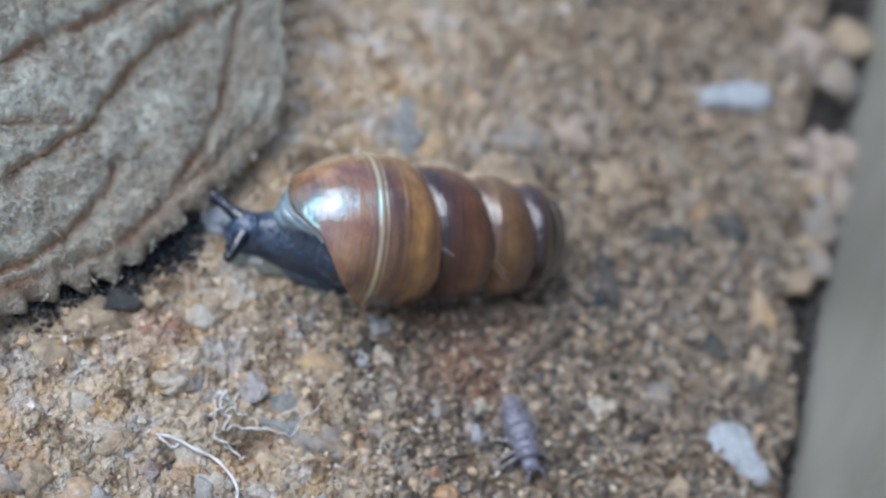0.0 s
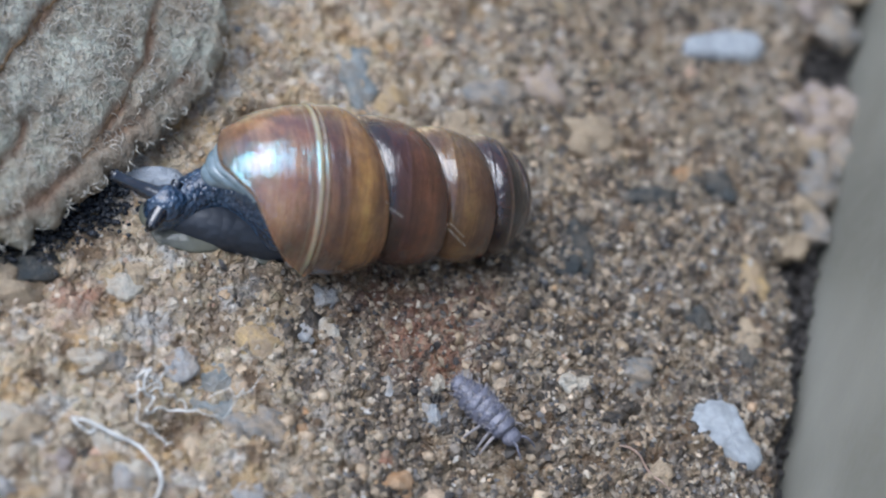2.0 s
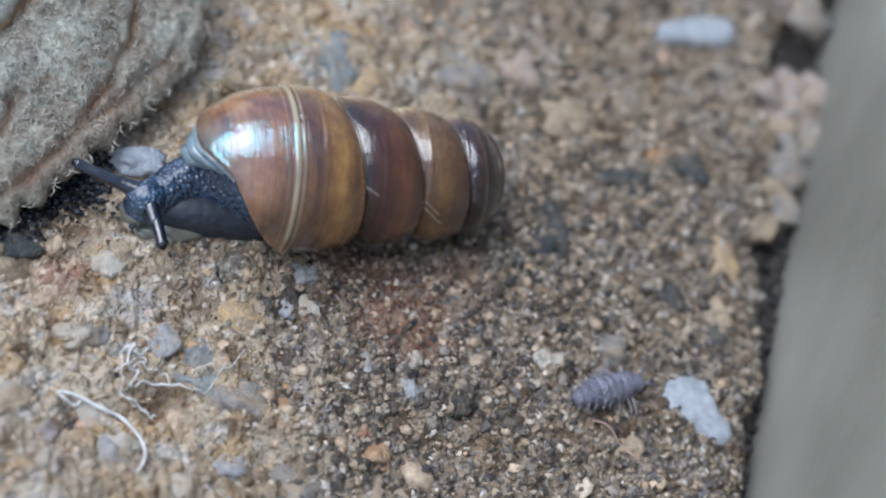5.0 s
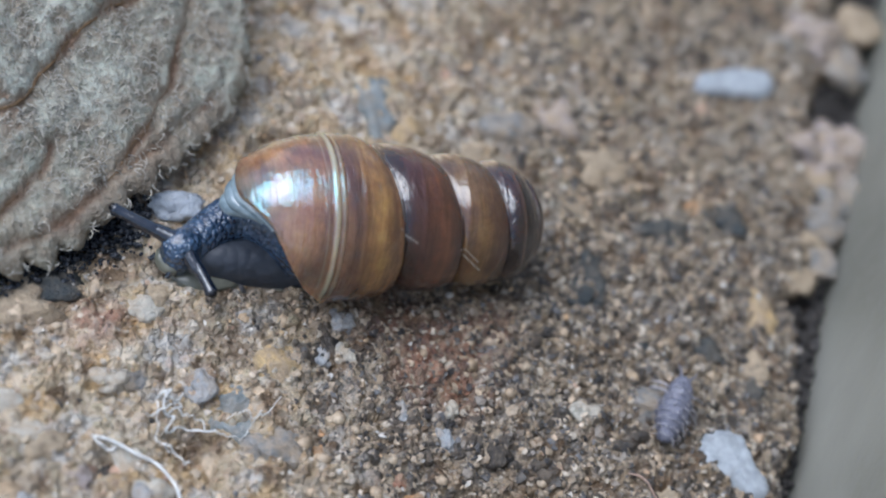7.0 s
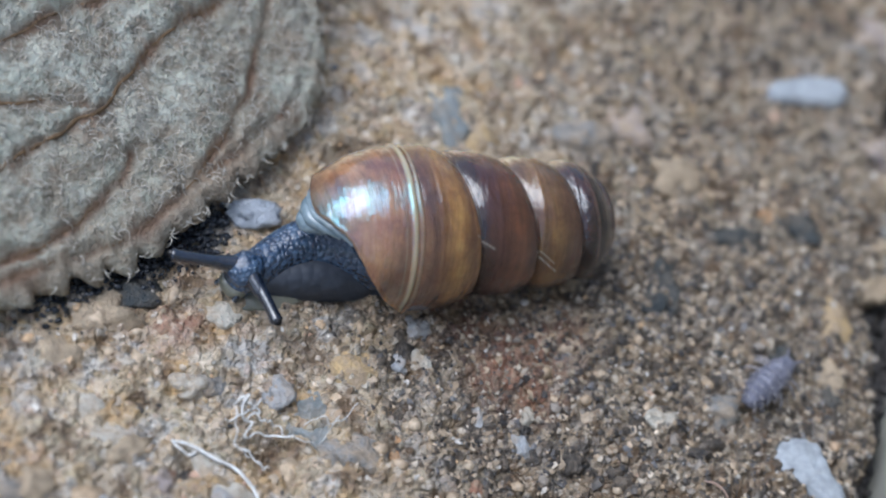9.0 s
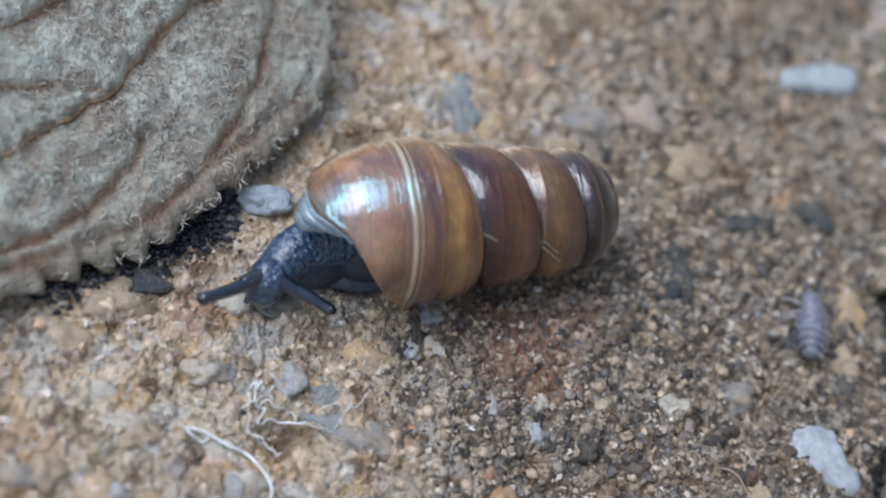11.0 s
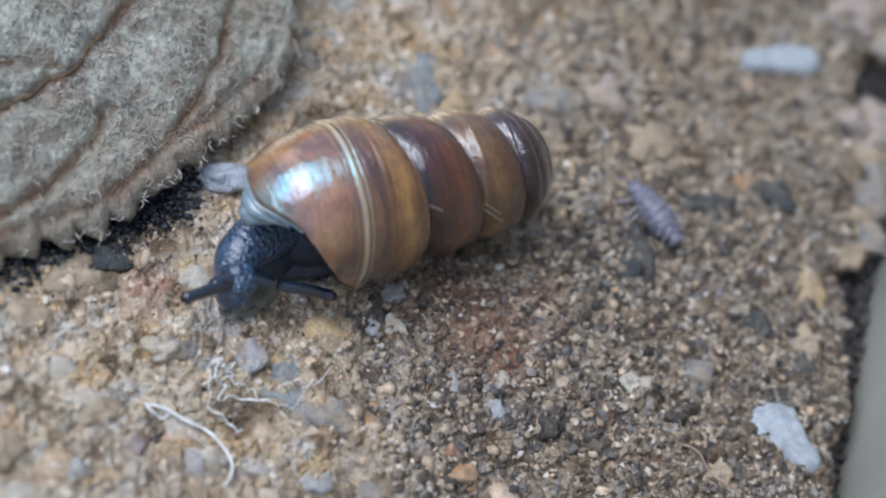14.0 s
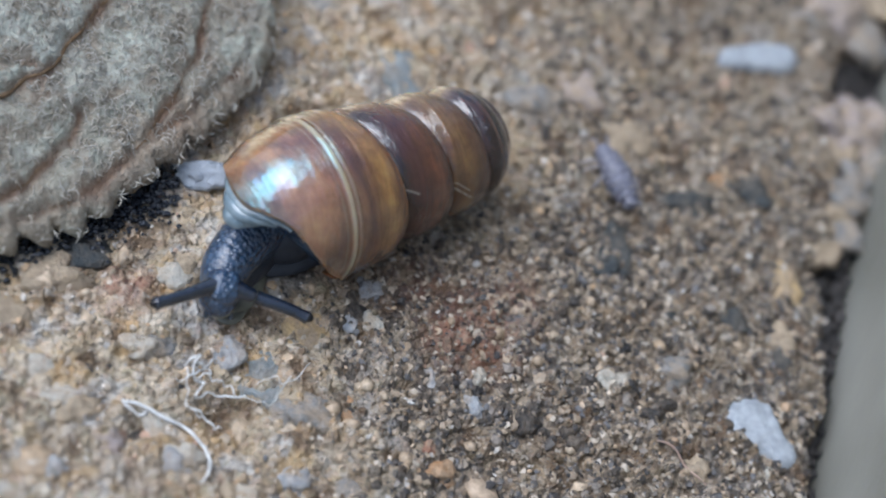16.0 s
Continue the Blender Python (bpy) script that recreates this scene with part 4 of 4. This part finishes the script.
def ribs(x, phi):
    lean = x + 0.42 + 0.16 * np.cos(phi - 0.6)
    return np.exp(-(((lean + 0.02) / 0.024) ** 2)) + 0.45 * np.exp(-(((lean - 0.13) / 0.014) ** 2)) + 0.3 * np.exp(-(((lean + 0.20) / 0.014) ** 2))


def shell_radius(x, phi):
    r = profile(x)
    n = whorl_at(x, phi)
    w = n % 1.0
    spire = step(-0.5, -0.12, n) * (1 - step(4.35, 4.75, x))
    crease = np.exp(-((np.minimum(w, 1 - w) / 0.045) ** 2))
    r = r * (1 - spire * (0.10 * np.abs(2 * w - 1) ** 2.6 + 0.035 * (1 - w) ** 5 + 0.03 * crease))
    lean = x + 0.42 + 0.16 * np.cos(phi - 0.6)
    for c, wid, tall in ((-0.02, 0.034, 0.045), (0.14, 0.022, 0.03), (0.62, 0.05, 0.012), (-0.5, 0.05, 0.008), (2.1, 0.05, 0.01), (3.25, 0.04, 0.012), (4.25, 0.03, 0.02)):
        r = r + tall * np.exp(-(((lean - c) / wid) ** 2))
    return r


def lip_x(phi):
    """Where the slanting mouth of the shell lies along the axis."""
    a = (np.degrees(phi) + 180) % 360 - 180
    knots = [(-180, -0.3), (-130, -0.8), (-90, -1.7), (-45, -2.3), (0, -2.4), (25, -2.2), (45, -1.85), (70, -1.5), (95, -0.98), (115, -0.38), (140, -0.2), (180, -0.3)]
    line = smooth_line(knots, 300)
    return np.interp(a, line[:, 0], line[:, 1])


def build_snail():
    """Origin on the ground under the body whorl; +x along the shell to its tip, the mouth at -x."""
    snail = empty("snail")
    tagged(snail, "slate-blue snail with a long glossy amber-brown shell, crawling", "snail")
    nphi, nx = 220, 420
    phi = np.arange(nphi) * 2 * np.pi / nphi
    start = lip_x(phi)
    u = np.linspace(0, 1, nx)[:, None] ** 1.0
    x = start[None] + (4.98 - start[None]) * u
    r = shell_radius(x, np.broadcast_to(phi, x.shape))
    flare = 1 + 0.02 * np.exp(-((x - start) / 0.08) ** 2)
    y, z = -r * flare * np.sin(phi), r * flare * np.cos(phi)
    verts = np.stack([x, y, z], -1).reshape(-1, 3)
    faces = grid_faces(nx, nphi, True).tolist() + [[(nx - 1) * nphi + k for k in range(nphi)]]
    wide = np.broadcast_to(phi, x.shape)
    # Short pale scratches, and glints painted as streaks like them.
    mark_glint = np.zeros(x.shape)
    for (xa, pa), (xb, pb), thin, much in (((0.90, 42), (1.38, 53), 0.018, 0.45), ((2.50, 61), (3.1, 80), 0.022, 0.5), ((2.66, 60), (3.0, 71), 0.016, 0.4)):
        for q in np.linspace(0, 1, 16):
            gap = np.hypot(x - xa - (xb - xa) * q, 1.5 * (wide - np.radians(pa + (pb - pa) * q)))
            mark_glint = np.maximum(mark_glint, much * np.exp(-((gap / thin) ** 2)))
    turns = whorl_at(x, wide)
    # Pale suture crust, with the whorl shoulder's highlight painted in.
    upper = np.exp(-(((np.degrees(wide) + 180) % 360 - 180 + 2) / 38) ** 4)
    mark_glint = np.maximum(mark_glint, 0.6 * upper * step(-0.2, 0.0, turns) * (np.exp(-(((turns % 1.0) - 0.03) / 0.02) ** 2)) * (0.55 + 0.45 * field(wide * 9, x, 1.0, 2)))
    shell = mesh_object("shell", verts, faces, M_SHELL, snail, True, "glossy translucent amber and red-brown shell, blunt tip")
    # The band near -47 degrees paints a bright rim into the colour.
    for key, val in (("whorl", turns), ("mark_glint", mark_glint), ("rim_light", 0.85 * np.exp(-(((np.degrees(wide) + 180) % 360 - 180 + 47) / 11) ** 2) * step(-2.2, -1.2, x) * (1 - step(4.2, 4.8, x))), ("rib", 0.62 * ribs(x, wide).clip(0, 1))):
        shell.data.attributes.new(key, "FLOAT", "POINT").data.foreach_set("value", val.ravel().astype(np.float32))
    so = shell.modifiers.new("thick", "SOLIDIFY")
    so.thickness, so.offset = 0.06 * S, -1.0
    # the pale lip and the skin that fills the mouth
    ring = np.column_stack([start, -0.97 * profile(start) * np.sin(phi), 0.97 * profile(start) * np.cos(phi)])
    turn = np.radians(np.linspace(-130, 60, 90))
    tx = lip_x(turn)
    v, f = tube(np.column_stack([tx, -0.985 * profile(tx) * np.sin(turn), 0.985 * profile(tx) * np.cos(turn)]), 0.03, 8)
    mesh_object("lip", v, f, M_LIP, shell, True, "pale thin shell lip")
    # collar: a soft roll of mantle along the front of the mouth
    fat = np.sin(np.linspace(0.15, np.pi - 0.15, 50)) ** 0.7
    for lo, hi, rr, wide_, back in ((-80, 48, 0.90, 0.12, 0.03), (-70, 42, 0.72, 0.19, -0.02), (-55, 34, 0.50, 0.22, -0.06)):
        arc = np.radians(np.linspace(lo, hi, 50))
        ax = lip_x(arc)
        ar = profile(ax) * rr
        v, f = tube(np.column_stack([ax + back, -ar * np.sin(arc), ar * np.cos(arc) - 0.10]), wide_, 16, fat)
        mesh_object("mantle_collar", v, f, M_MANTLE, shell, True, "pale blue-grey mantle collar in the shell's mouth")
    v, f = lump(4, (1.05, 0.78, 0.80), 0.04, 5)
    mesh_object("body", v + (-0.62, 0.02, 0.62), f, M_FLANK, snail, True, "smooth dark body in the shell's mouth")
    mid = ring.mean(0)
    rows = []
    for k in range(14):
        q = k / 13
        p = mid + (ring - mid) * math.cos(q * 1.55) * 0.97
        p = p + np.array([-0.25, 0.05, 0.0]) * math.sin(q * 1.55) + np.array([0.12, 0, 0])
        rows.append(p)
    mesh_object("mantle", np.concatenate(rows), grid_faces(14, nphi, True).tolist() + [[13 * nphi + k for k in range(nphi)]], M_SKIN, shell, True, "dark skin filling the shell's mouth")
    # foot under the shell
    v, f = ICO[4]
    v = v * (2.0, 0.82, 0.40)
    v[:, 2] = np.where(v[:, 2] < 0, v[:, 2] * 0.4, v[:, 2]) + 0.10 * np.array([noise.noise(Vector(p) * 2.2) for p in v])
    mesh_object("foot", v + (-0.1, -0.08, 0.20), f, M_FLANK, snail, True, "dark slate foot under the shell")
    # neck: overlapping rounded pieces, each with a paler hem to the ground
    neck = []
    for k in range(18):
        q = k / 17
        w, h = 0.73 - 0.30 * q**0.8, 0.95 - 0.46 * q**0.8
        v, f = lump(4, (1, 1, 1), 0.03, 30, 0.5)
        full = np.sqrt((1 - np.abs(v[:, 0]).clip(0, 1) ** 3) / (1 - v[:, 0].clip(-0.999, 0.999) ** 2))
        v = v * np.column_stack([np.full(len(v), 0.62), w * full, h * full])
        seg = mesh_object("neck_fold", v, f, M_SKIN, snail)
        v, f = lump(3, (0.50, w * 1.06, 0.12), 0.1, 80 + k)
        mesh_object("foot_hem", v + (0, 0.06 + 0.2 * q, 0.08 - h), f, M_SOLE, seg, True, "paler hem of the foot")
        neck.append(seg)
    # flank: one smooth flat-sided piece from the head back under the shell
    v, f = ICO[4]
    q = (v[:, 0] + 1) / 2
    full = np.sqrt((1 - np.abs(v[:, 0]) ** 4) / (1 - v[:, 0].clip(-0.999, 0.999) ** 2))
    v = np.column_stack([-1.75 + 1.75 * v[:, 0], v[:, 1] * full * (0.70 - 0.32 * q), v[:, 2] * full * (0.80 - 0.38 * q)])
    v[:, 2] = np.where(v[:, 2] < -0.25, -0.25 + 0.3 * (v[:, 2] + 0.25), v[:, 2]) + 0.30
    flank = mesh_object("flank", v, f, M_FLANK, snail, True, "smooth dark side of the foot")
    v, f = lump(4, (0.85, 0.48, 0.20), 0.14, 12)
    mesh_object("sole", v + (-0.80, 0.20, 0.15), f, M_SOLE, flank, True, "pale grey-green sole")
    v, f = lump(4, (0.46, 0.42, 0.40), 0.10, 77, 0.5)
    head = mesh_object("head", v, f, M_SKIN, snail, True, "warty slate-blue head")
    for side in (-1, 1):
        p = smooth_line([(0.30, 0.2 * side, -0.18), (0.48, 0.26 * side, -0.28), (0.58, 0.28 * side, -0.36)], 10)
        v, f = tube(p, 0.075, 10, np.linspace(1, 0.8, 10))
        mesh_object("lower_tentacle", v, f, M_TENT, head)
    v, f = lump(3, (0.26, 0.36, 0.22), 0.12, 8)
    mesh_object("mouth_lobe", v + (0.36, 0, -0.30), f, M_SOLE, head, True, "pale grey mouth lobe")
    stalks, sleeves = [], []
    for k in range(2):
        n = 36
        q = np.linspace(0, 1, n)
        p = np.column_stack([-1.25 * (1 - q), 0.02 * np.sin(3 * q), 0.03 * np.sin(2.5 * q)])
        v, f = tube(p, 1.0, 16, np.interp(q, (0, 0.3, 0.75, 0.88, 0.95, 1.0), (0.15, 0.145, 0.13, 0.14, 0.155, 0.06)))
        st = mesh_object("eye_stalk", v, f, M_TENT, snail, True, "long dark eye stalk")
        v, f = lump(2, (0.10, 0.10, 0.10), 0.02, k)
        mesh_object("eye", v + (-0.04, 0.0, 0.05), f, M_EYE, st, True, "black eye at the stalk's tip")
        stalks.append(st)
        v, f = tube(np.column_stack([np.linspace(0, 0.72, 20), np.zeros(20), np.zeros(20)]), 1.0, 16, np.interp(np.linspace(0, 1, 20), (0, 0.5, 0.95, 1), (0.24, 0.19, 0.155, 0.12)))
        sleeves.append(mesh_object("stalk_base", v, f, M_TENT, snail))
    return snail, shell, neck, head, stalks, sleeves, flank


# ---------------------------------------------------------------- springtail
def build_springtail():
    """Origin on the ground under its middle; the head at +x."""
    bug = empty("springtail")
    tagged(bug, "tiny grey-violet springtail with banded body and pale legs", "springtail")
    xs = np.linspace(-0.88, 0.45, 8)
    wid = (0.20, 0.28, 0.35, 0.38, 0.38, 0.36, 0.32, 0.29)
    for k, (x, w) in enumerate(zip(xs, wid)):
        v, f = lump(3, (1, 1, 1), 0.14, 90 + k, 0.4)
        full = np.sqrt((1 - np.abs(v[:, 0]).clip(0, 1) ** 3) / (1 - v[:, 0].clip(-0.999, 0.999) ** 2))
        v = v * np.column_stack([np.full(len(v), 0.175), w * full, w * 0.92 * full])
        v[:, 2] = np.where(v[:, 2] < -0.12, -0.12 + 0.3 * (v[:, 2] + 0.12), v[:, 2])
        mesh_object("segment", v + (x, 0, 0.36), f, M_BUG, bug)
    v, f = lump(3, (0.22, 0.235, 0.20), 0.06, 99)
    head = mesh_object("head", v + (0.70, 0, 0.31), f, M_BUG, bug)
    for side in (-1, 1):
        v, f = tube(smooth_line([(0.80, 0.09 * side, 0.38), (0.95, 0.17 * side, 0.44), (1.10, 0.22 * side, 0.38), (1.2, 0.24 * side, 0.30)], 14), 0.032, 7, np.linspace(1, 0.6, 14))
        mesh_object("antenna", v, f, M_BUG, head)
        v, f = lump(1, (0.03, 0.03, 0.03), 0.0, 1)
        mesh_object("eye", v + (0.76, 0.12 * side, 0.43), f, M_EYE, head)
    bristles = []
    r = np.random.RandomState(31)
    for x, w in zip(xs, wid):
        for a in np.linspace(-1.7, 1.7, 17):
            a = a + 0.12 * r.randn()
            p0 = np.array([x - 0.09 + 0.03 * r.randn(), w * 0.97 * math.sin(a), 0.36 + w * 0.9 * math.cos(a)])
            way = np.array([-0.8, math.sin(a), 0.7 * math.cos(a)])
            bristles.append(tube(np.array([p0, p0 + 0.05 * way, p0 + (0.08 + 0.04 * r.rand()) * way]), 0.014, 4, (1, 0.8, 0.3)))
    v, f = joined(bristles)
    tuft = mesh_object("bristles", v, f, M_BUGLEG, bug, True, "short pale bristles along each segment")
    tuft["kind"] = "stuff"
    legs = []
    for side in (-1, 1):
        for x, fwd in ((0.46, 0.12), (0.30, 0.02), (0.10, -0.12)):
            v, f = tube(smooth_line([(0, 0, 0), (fwd * 0.4, 0.22 * side, 0.03), (fwd, 0.44 * side, -0.12), (fwd * 1.2, 0.50 * side, -0.24)], 12), 0.038, 7, np.linspace(1.1, 0.55, 12))
            leg = mesh_object("leg", v, f, M_BUGLEG, bug)
            leg.matrix_basis = pose(x * S, 0.16 * side * S, 0.24 * S)
            legs.append((leg, x, side))
    return bug, legs


# ---------------------------------------------------------------- movement
# seconds, x, y, heading of the shell's tip, and how far the tip is raised
SNAIL = [(0, -3.32, 1.02, 1.8, -4.2), (1.5, -3.35, 1.01, 1.5, -4.2), (2.5, -3.38, 1.01, 1.3, -4.2), (3.5, -3.39, 1.02, 1.1, -4.1), (6, -3.44, 1.00, 2.3, -3.3), (7, -3.44, 0.98, 3.0, -3.0), (7.5, -3.43, 0.97, 3.5, -2.9),
         (8.5, -3.44, 0.97, 5.9, -2.6), (9, -3.48, 0.91, 6.7, -2.2), (11.5, -3.88, 0.63, 8.5, -0.0), (12, -3.95, 0.62, 9.2, 0.4), (12.5, -3.99, 0.61, 11.0, 0.3), (13, -4.05, 0.60, 14.1, 0.3), (13.5, -4.16, 0.58, 15.6, -0.1),
         (14, -4.27, 0.57, 17.1, -0.5), (14.5, -4.38, 0.56, 18.6, -0.9), (15, -4.36, 0.59, 21.5, -1.7), (15.5, -4.35, 0.64, 23.9, -2.4), (16, -4.33, 0.69, 26.3, -3.2)]
# seconds; head, far stalk tip, near stalk tip, nape (x, y)
HEAD = [
    (0, (-6.21, 1.52), (-7.10, 2.34), (-6.85, 0.61), (-5.13, 1.72)), (1.5, (-6.45, 1.20), (-7.69, 1.74), (-6.96, 0.64), (-5.01, 1.92)), (2.5, (-6.52, 1.07), (-7.66, 1.67), (-6.84, 0.17), (-5.01, 1.92)),
    (3.5, (-6.48, 1.03), (-7.70, 1.81), (-6.71, -0.19), (-5.09, 1.77)), (6, (-6.70, 0.53), (-8.38, 1.14), (-6.19, -0.67), (-5.31, 1.60)), (7, (-6.70, 0.60), (-8.21, 1.38), (-6.12, -0.61), (-5.15, 1.81)),
    (7.5, (-6.80, 0.57), (-8.43, 1.43), (-6.12, -0.79), (-5.33, 1.61)), (8.5, (-6.81, 0.64), (-8.62, 1.41), (-6.32, -0.87), (-5.59, 1.50)), (9, (-7.05, 0.18), (-8.74, 0.33), (-6.46, -1.16), (-5.41, 1.33)),
    (11.5, (-6.81, -0.47), (-8.40, -1.23), (-5.25, -1.16), (-6.12, 0.68)), (12.5, (-6.72, -0.79), (-8.15, -1.12), (-4.94, -1.24), (-6.01, 0.66)), (13, (-6.76, -0.86), (-8.05, -0.94), (-4.81, -1.25), (-6.43, 0.56)),
    (14.5, (-6.74, -1.10), (-8.09, -2.04), (-4.63, -1.48), (-6.44, 0.02)), (15, (-6.74, -1.26), (-8.18, -2.22), (-4.72, -1.71), (-6.48, 0.07)), (16, (-6.63, -1.26), (-8.22, -1.92), (-4.78, -2.00), (-6.32, -0.07))]
BUG = [(0, -0.09, -3.98, -83), (0.5, -0.22, -3.91, -89), (1, -0.31, -3.80, -76), (1.5, -0.08, -3.79, -59), (2, 0.04, -3.86, -53), (2.5, 0.40, -4.08, -40), (3, 0.81, -4.32, -29), (3.5, 1.69, -4.35, -18), (4.8, 3.43, -4.05, 11),
       (6, 4.26, -3.42, 36), (6.5, 4.36, -3.28, 54), (7, 4.58, -3.03, 58), (7.5, 4.62, -2.92, 61), (8, 4.75, -2.76, 55), (8.5, 4.98, -2.42, 41), (9, 5.36, -2.11, 38), (10.2, 6.24, -1.31, 59),
       (11.5, 6.47, -0.71, 85), (12, 6.12, -0.67, 106), (12.5, 5.89, -0.48, 122), (13, 5.33, 0.20, 124), (13.5, 4.39, 1.04, 127), (14, 3.91, 1.63, 114), (14.5, 3.64, 2.47, 116), (15, 3.63, 2.51, 106), (15.5, 3.65, 2.57, 98), (16, 3.77, 2.66, 101)]


def aim(at, way, up=(0, 0, 1)):
    """A pose at a place (mm) whose +x points along way."""
    x = Vector(way).normalized()
    y = Vector(up).cross(x).normalized()
    z = x.cross(y)
    m = Matrix((x, y, z)).transposed().to_4x4()
    m.translation = mm(at)
    return m


def motions():
    bodies = {t: pose(x * S, y * S, 0, 0, 0, a) for t, x, y, a, _ in SNAIL}
    walk(snail, [(t, bodies[t]) for t, *_ in SNAIL])
    walk(shell, [(t, pose(0, 0, 1.62 * S, 0, -tilt, 0)) for t, *_, tilt in SNAIL])
    rows = {ob: [] for ob in (*neck, head, *stalks, *sleeves, flank)}
    for t, hd, far, near, nape in HEAD:
        inv = bodies[t].inverted()
        loc = lambda p, z: np.array(inv @ mm((p[0], p[1], z))) / S
        h, n = loc(hd, 0.82), loc(nape, 0.80) * (1, 1, 0) + (-0.16, -0.36, 1.3)
        late = float(step(8.5, 12.0, t))
        base = np.array((-0.5 - 0.15 * late, -0.30 + 0.75 * late, 0.9))
        line = smooth_line([base, n, h], 41)
        for k, seg in enumerate(neck):
            i = int(2 + k * 36 / 17)
            way = line[min(i + 2, 40)] - line[i - 2]
            at = line[i] * (1, 1, 0) + (0, 0, 0.92 - 0.40 * k / 17)
            rows[seg].append((t, aim(at, (way[0], way[1], 0.0))))
        tail = np.array((-0.5 - 0.1 * late, -0.33 + 0.73 * late, 0.0))
        chord = (h - tail) * (1, 1, 0)
        rows[flank].append((t, aim(h * (1, 1, 0) + 0.1 * chord / np.linalg.norm(chord), chord)))
        a, b = loc(far, 1.05), loc(near, 0.75)
        face = (a + b) / 2 - h
        way = line[40] - line[34]
        fwd = face / (np.linalg.norm(face) + 1e-6) + 1.2 * way / np.linalg.norm(way)
        rows[head].append((t, aim(h, (fwd[0], fwd[1], -0.25 * np.hypot(fwd[0], fwd[1])))))
        root = h + (0, 0, 0.12)
        for st, base_, tip in zip(stalks, sleeves, (a, b)):
            rows[st].append((t, aim(tip, tip - root)))
            rows[base_].append((t, aim(root, tip - root)))
    for ob, r in rows.items():
        walk(ob, r)
    walk(bug, [(t, pose(x * S, y * S, 0.04 * S, 0, 0, a)) for t, x, y, a in BUG])
    for n, (leg, x, side) in enumerate(legs):
        walk(leg, [(q * 0.25, pose(x * S, 0.16 * side * S, 0.24 * S, 0, 0, 14 * math.sin(q * 2.1 + n * 2.4))) for q in range(65)])


build_ground()
stone = build_stone()
build_wall()
build_gap_soil()
build_leaf()
build_soil_clump()
snail, shell, neck, head, stalks, sleeves, flank = build_snail()
bug, legs = build_springtail()
build_threads()
build_flecks()
build_pebbles()
build_grit()
build_grains()
motions()
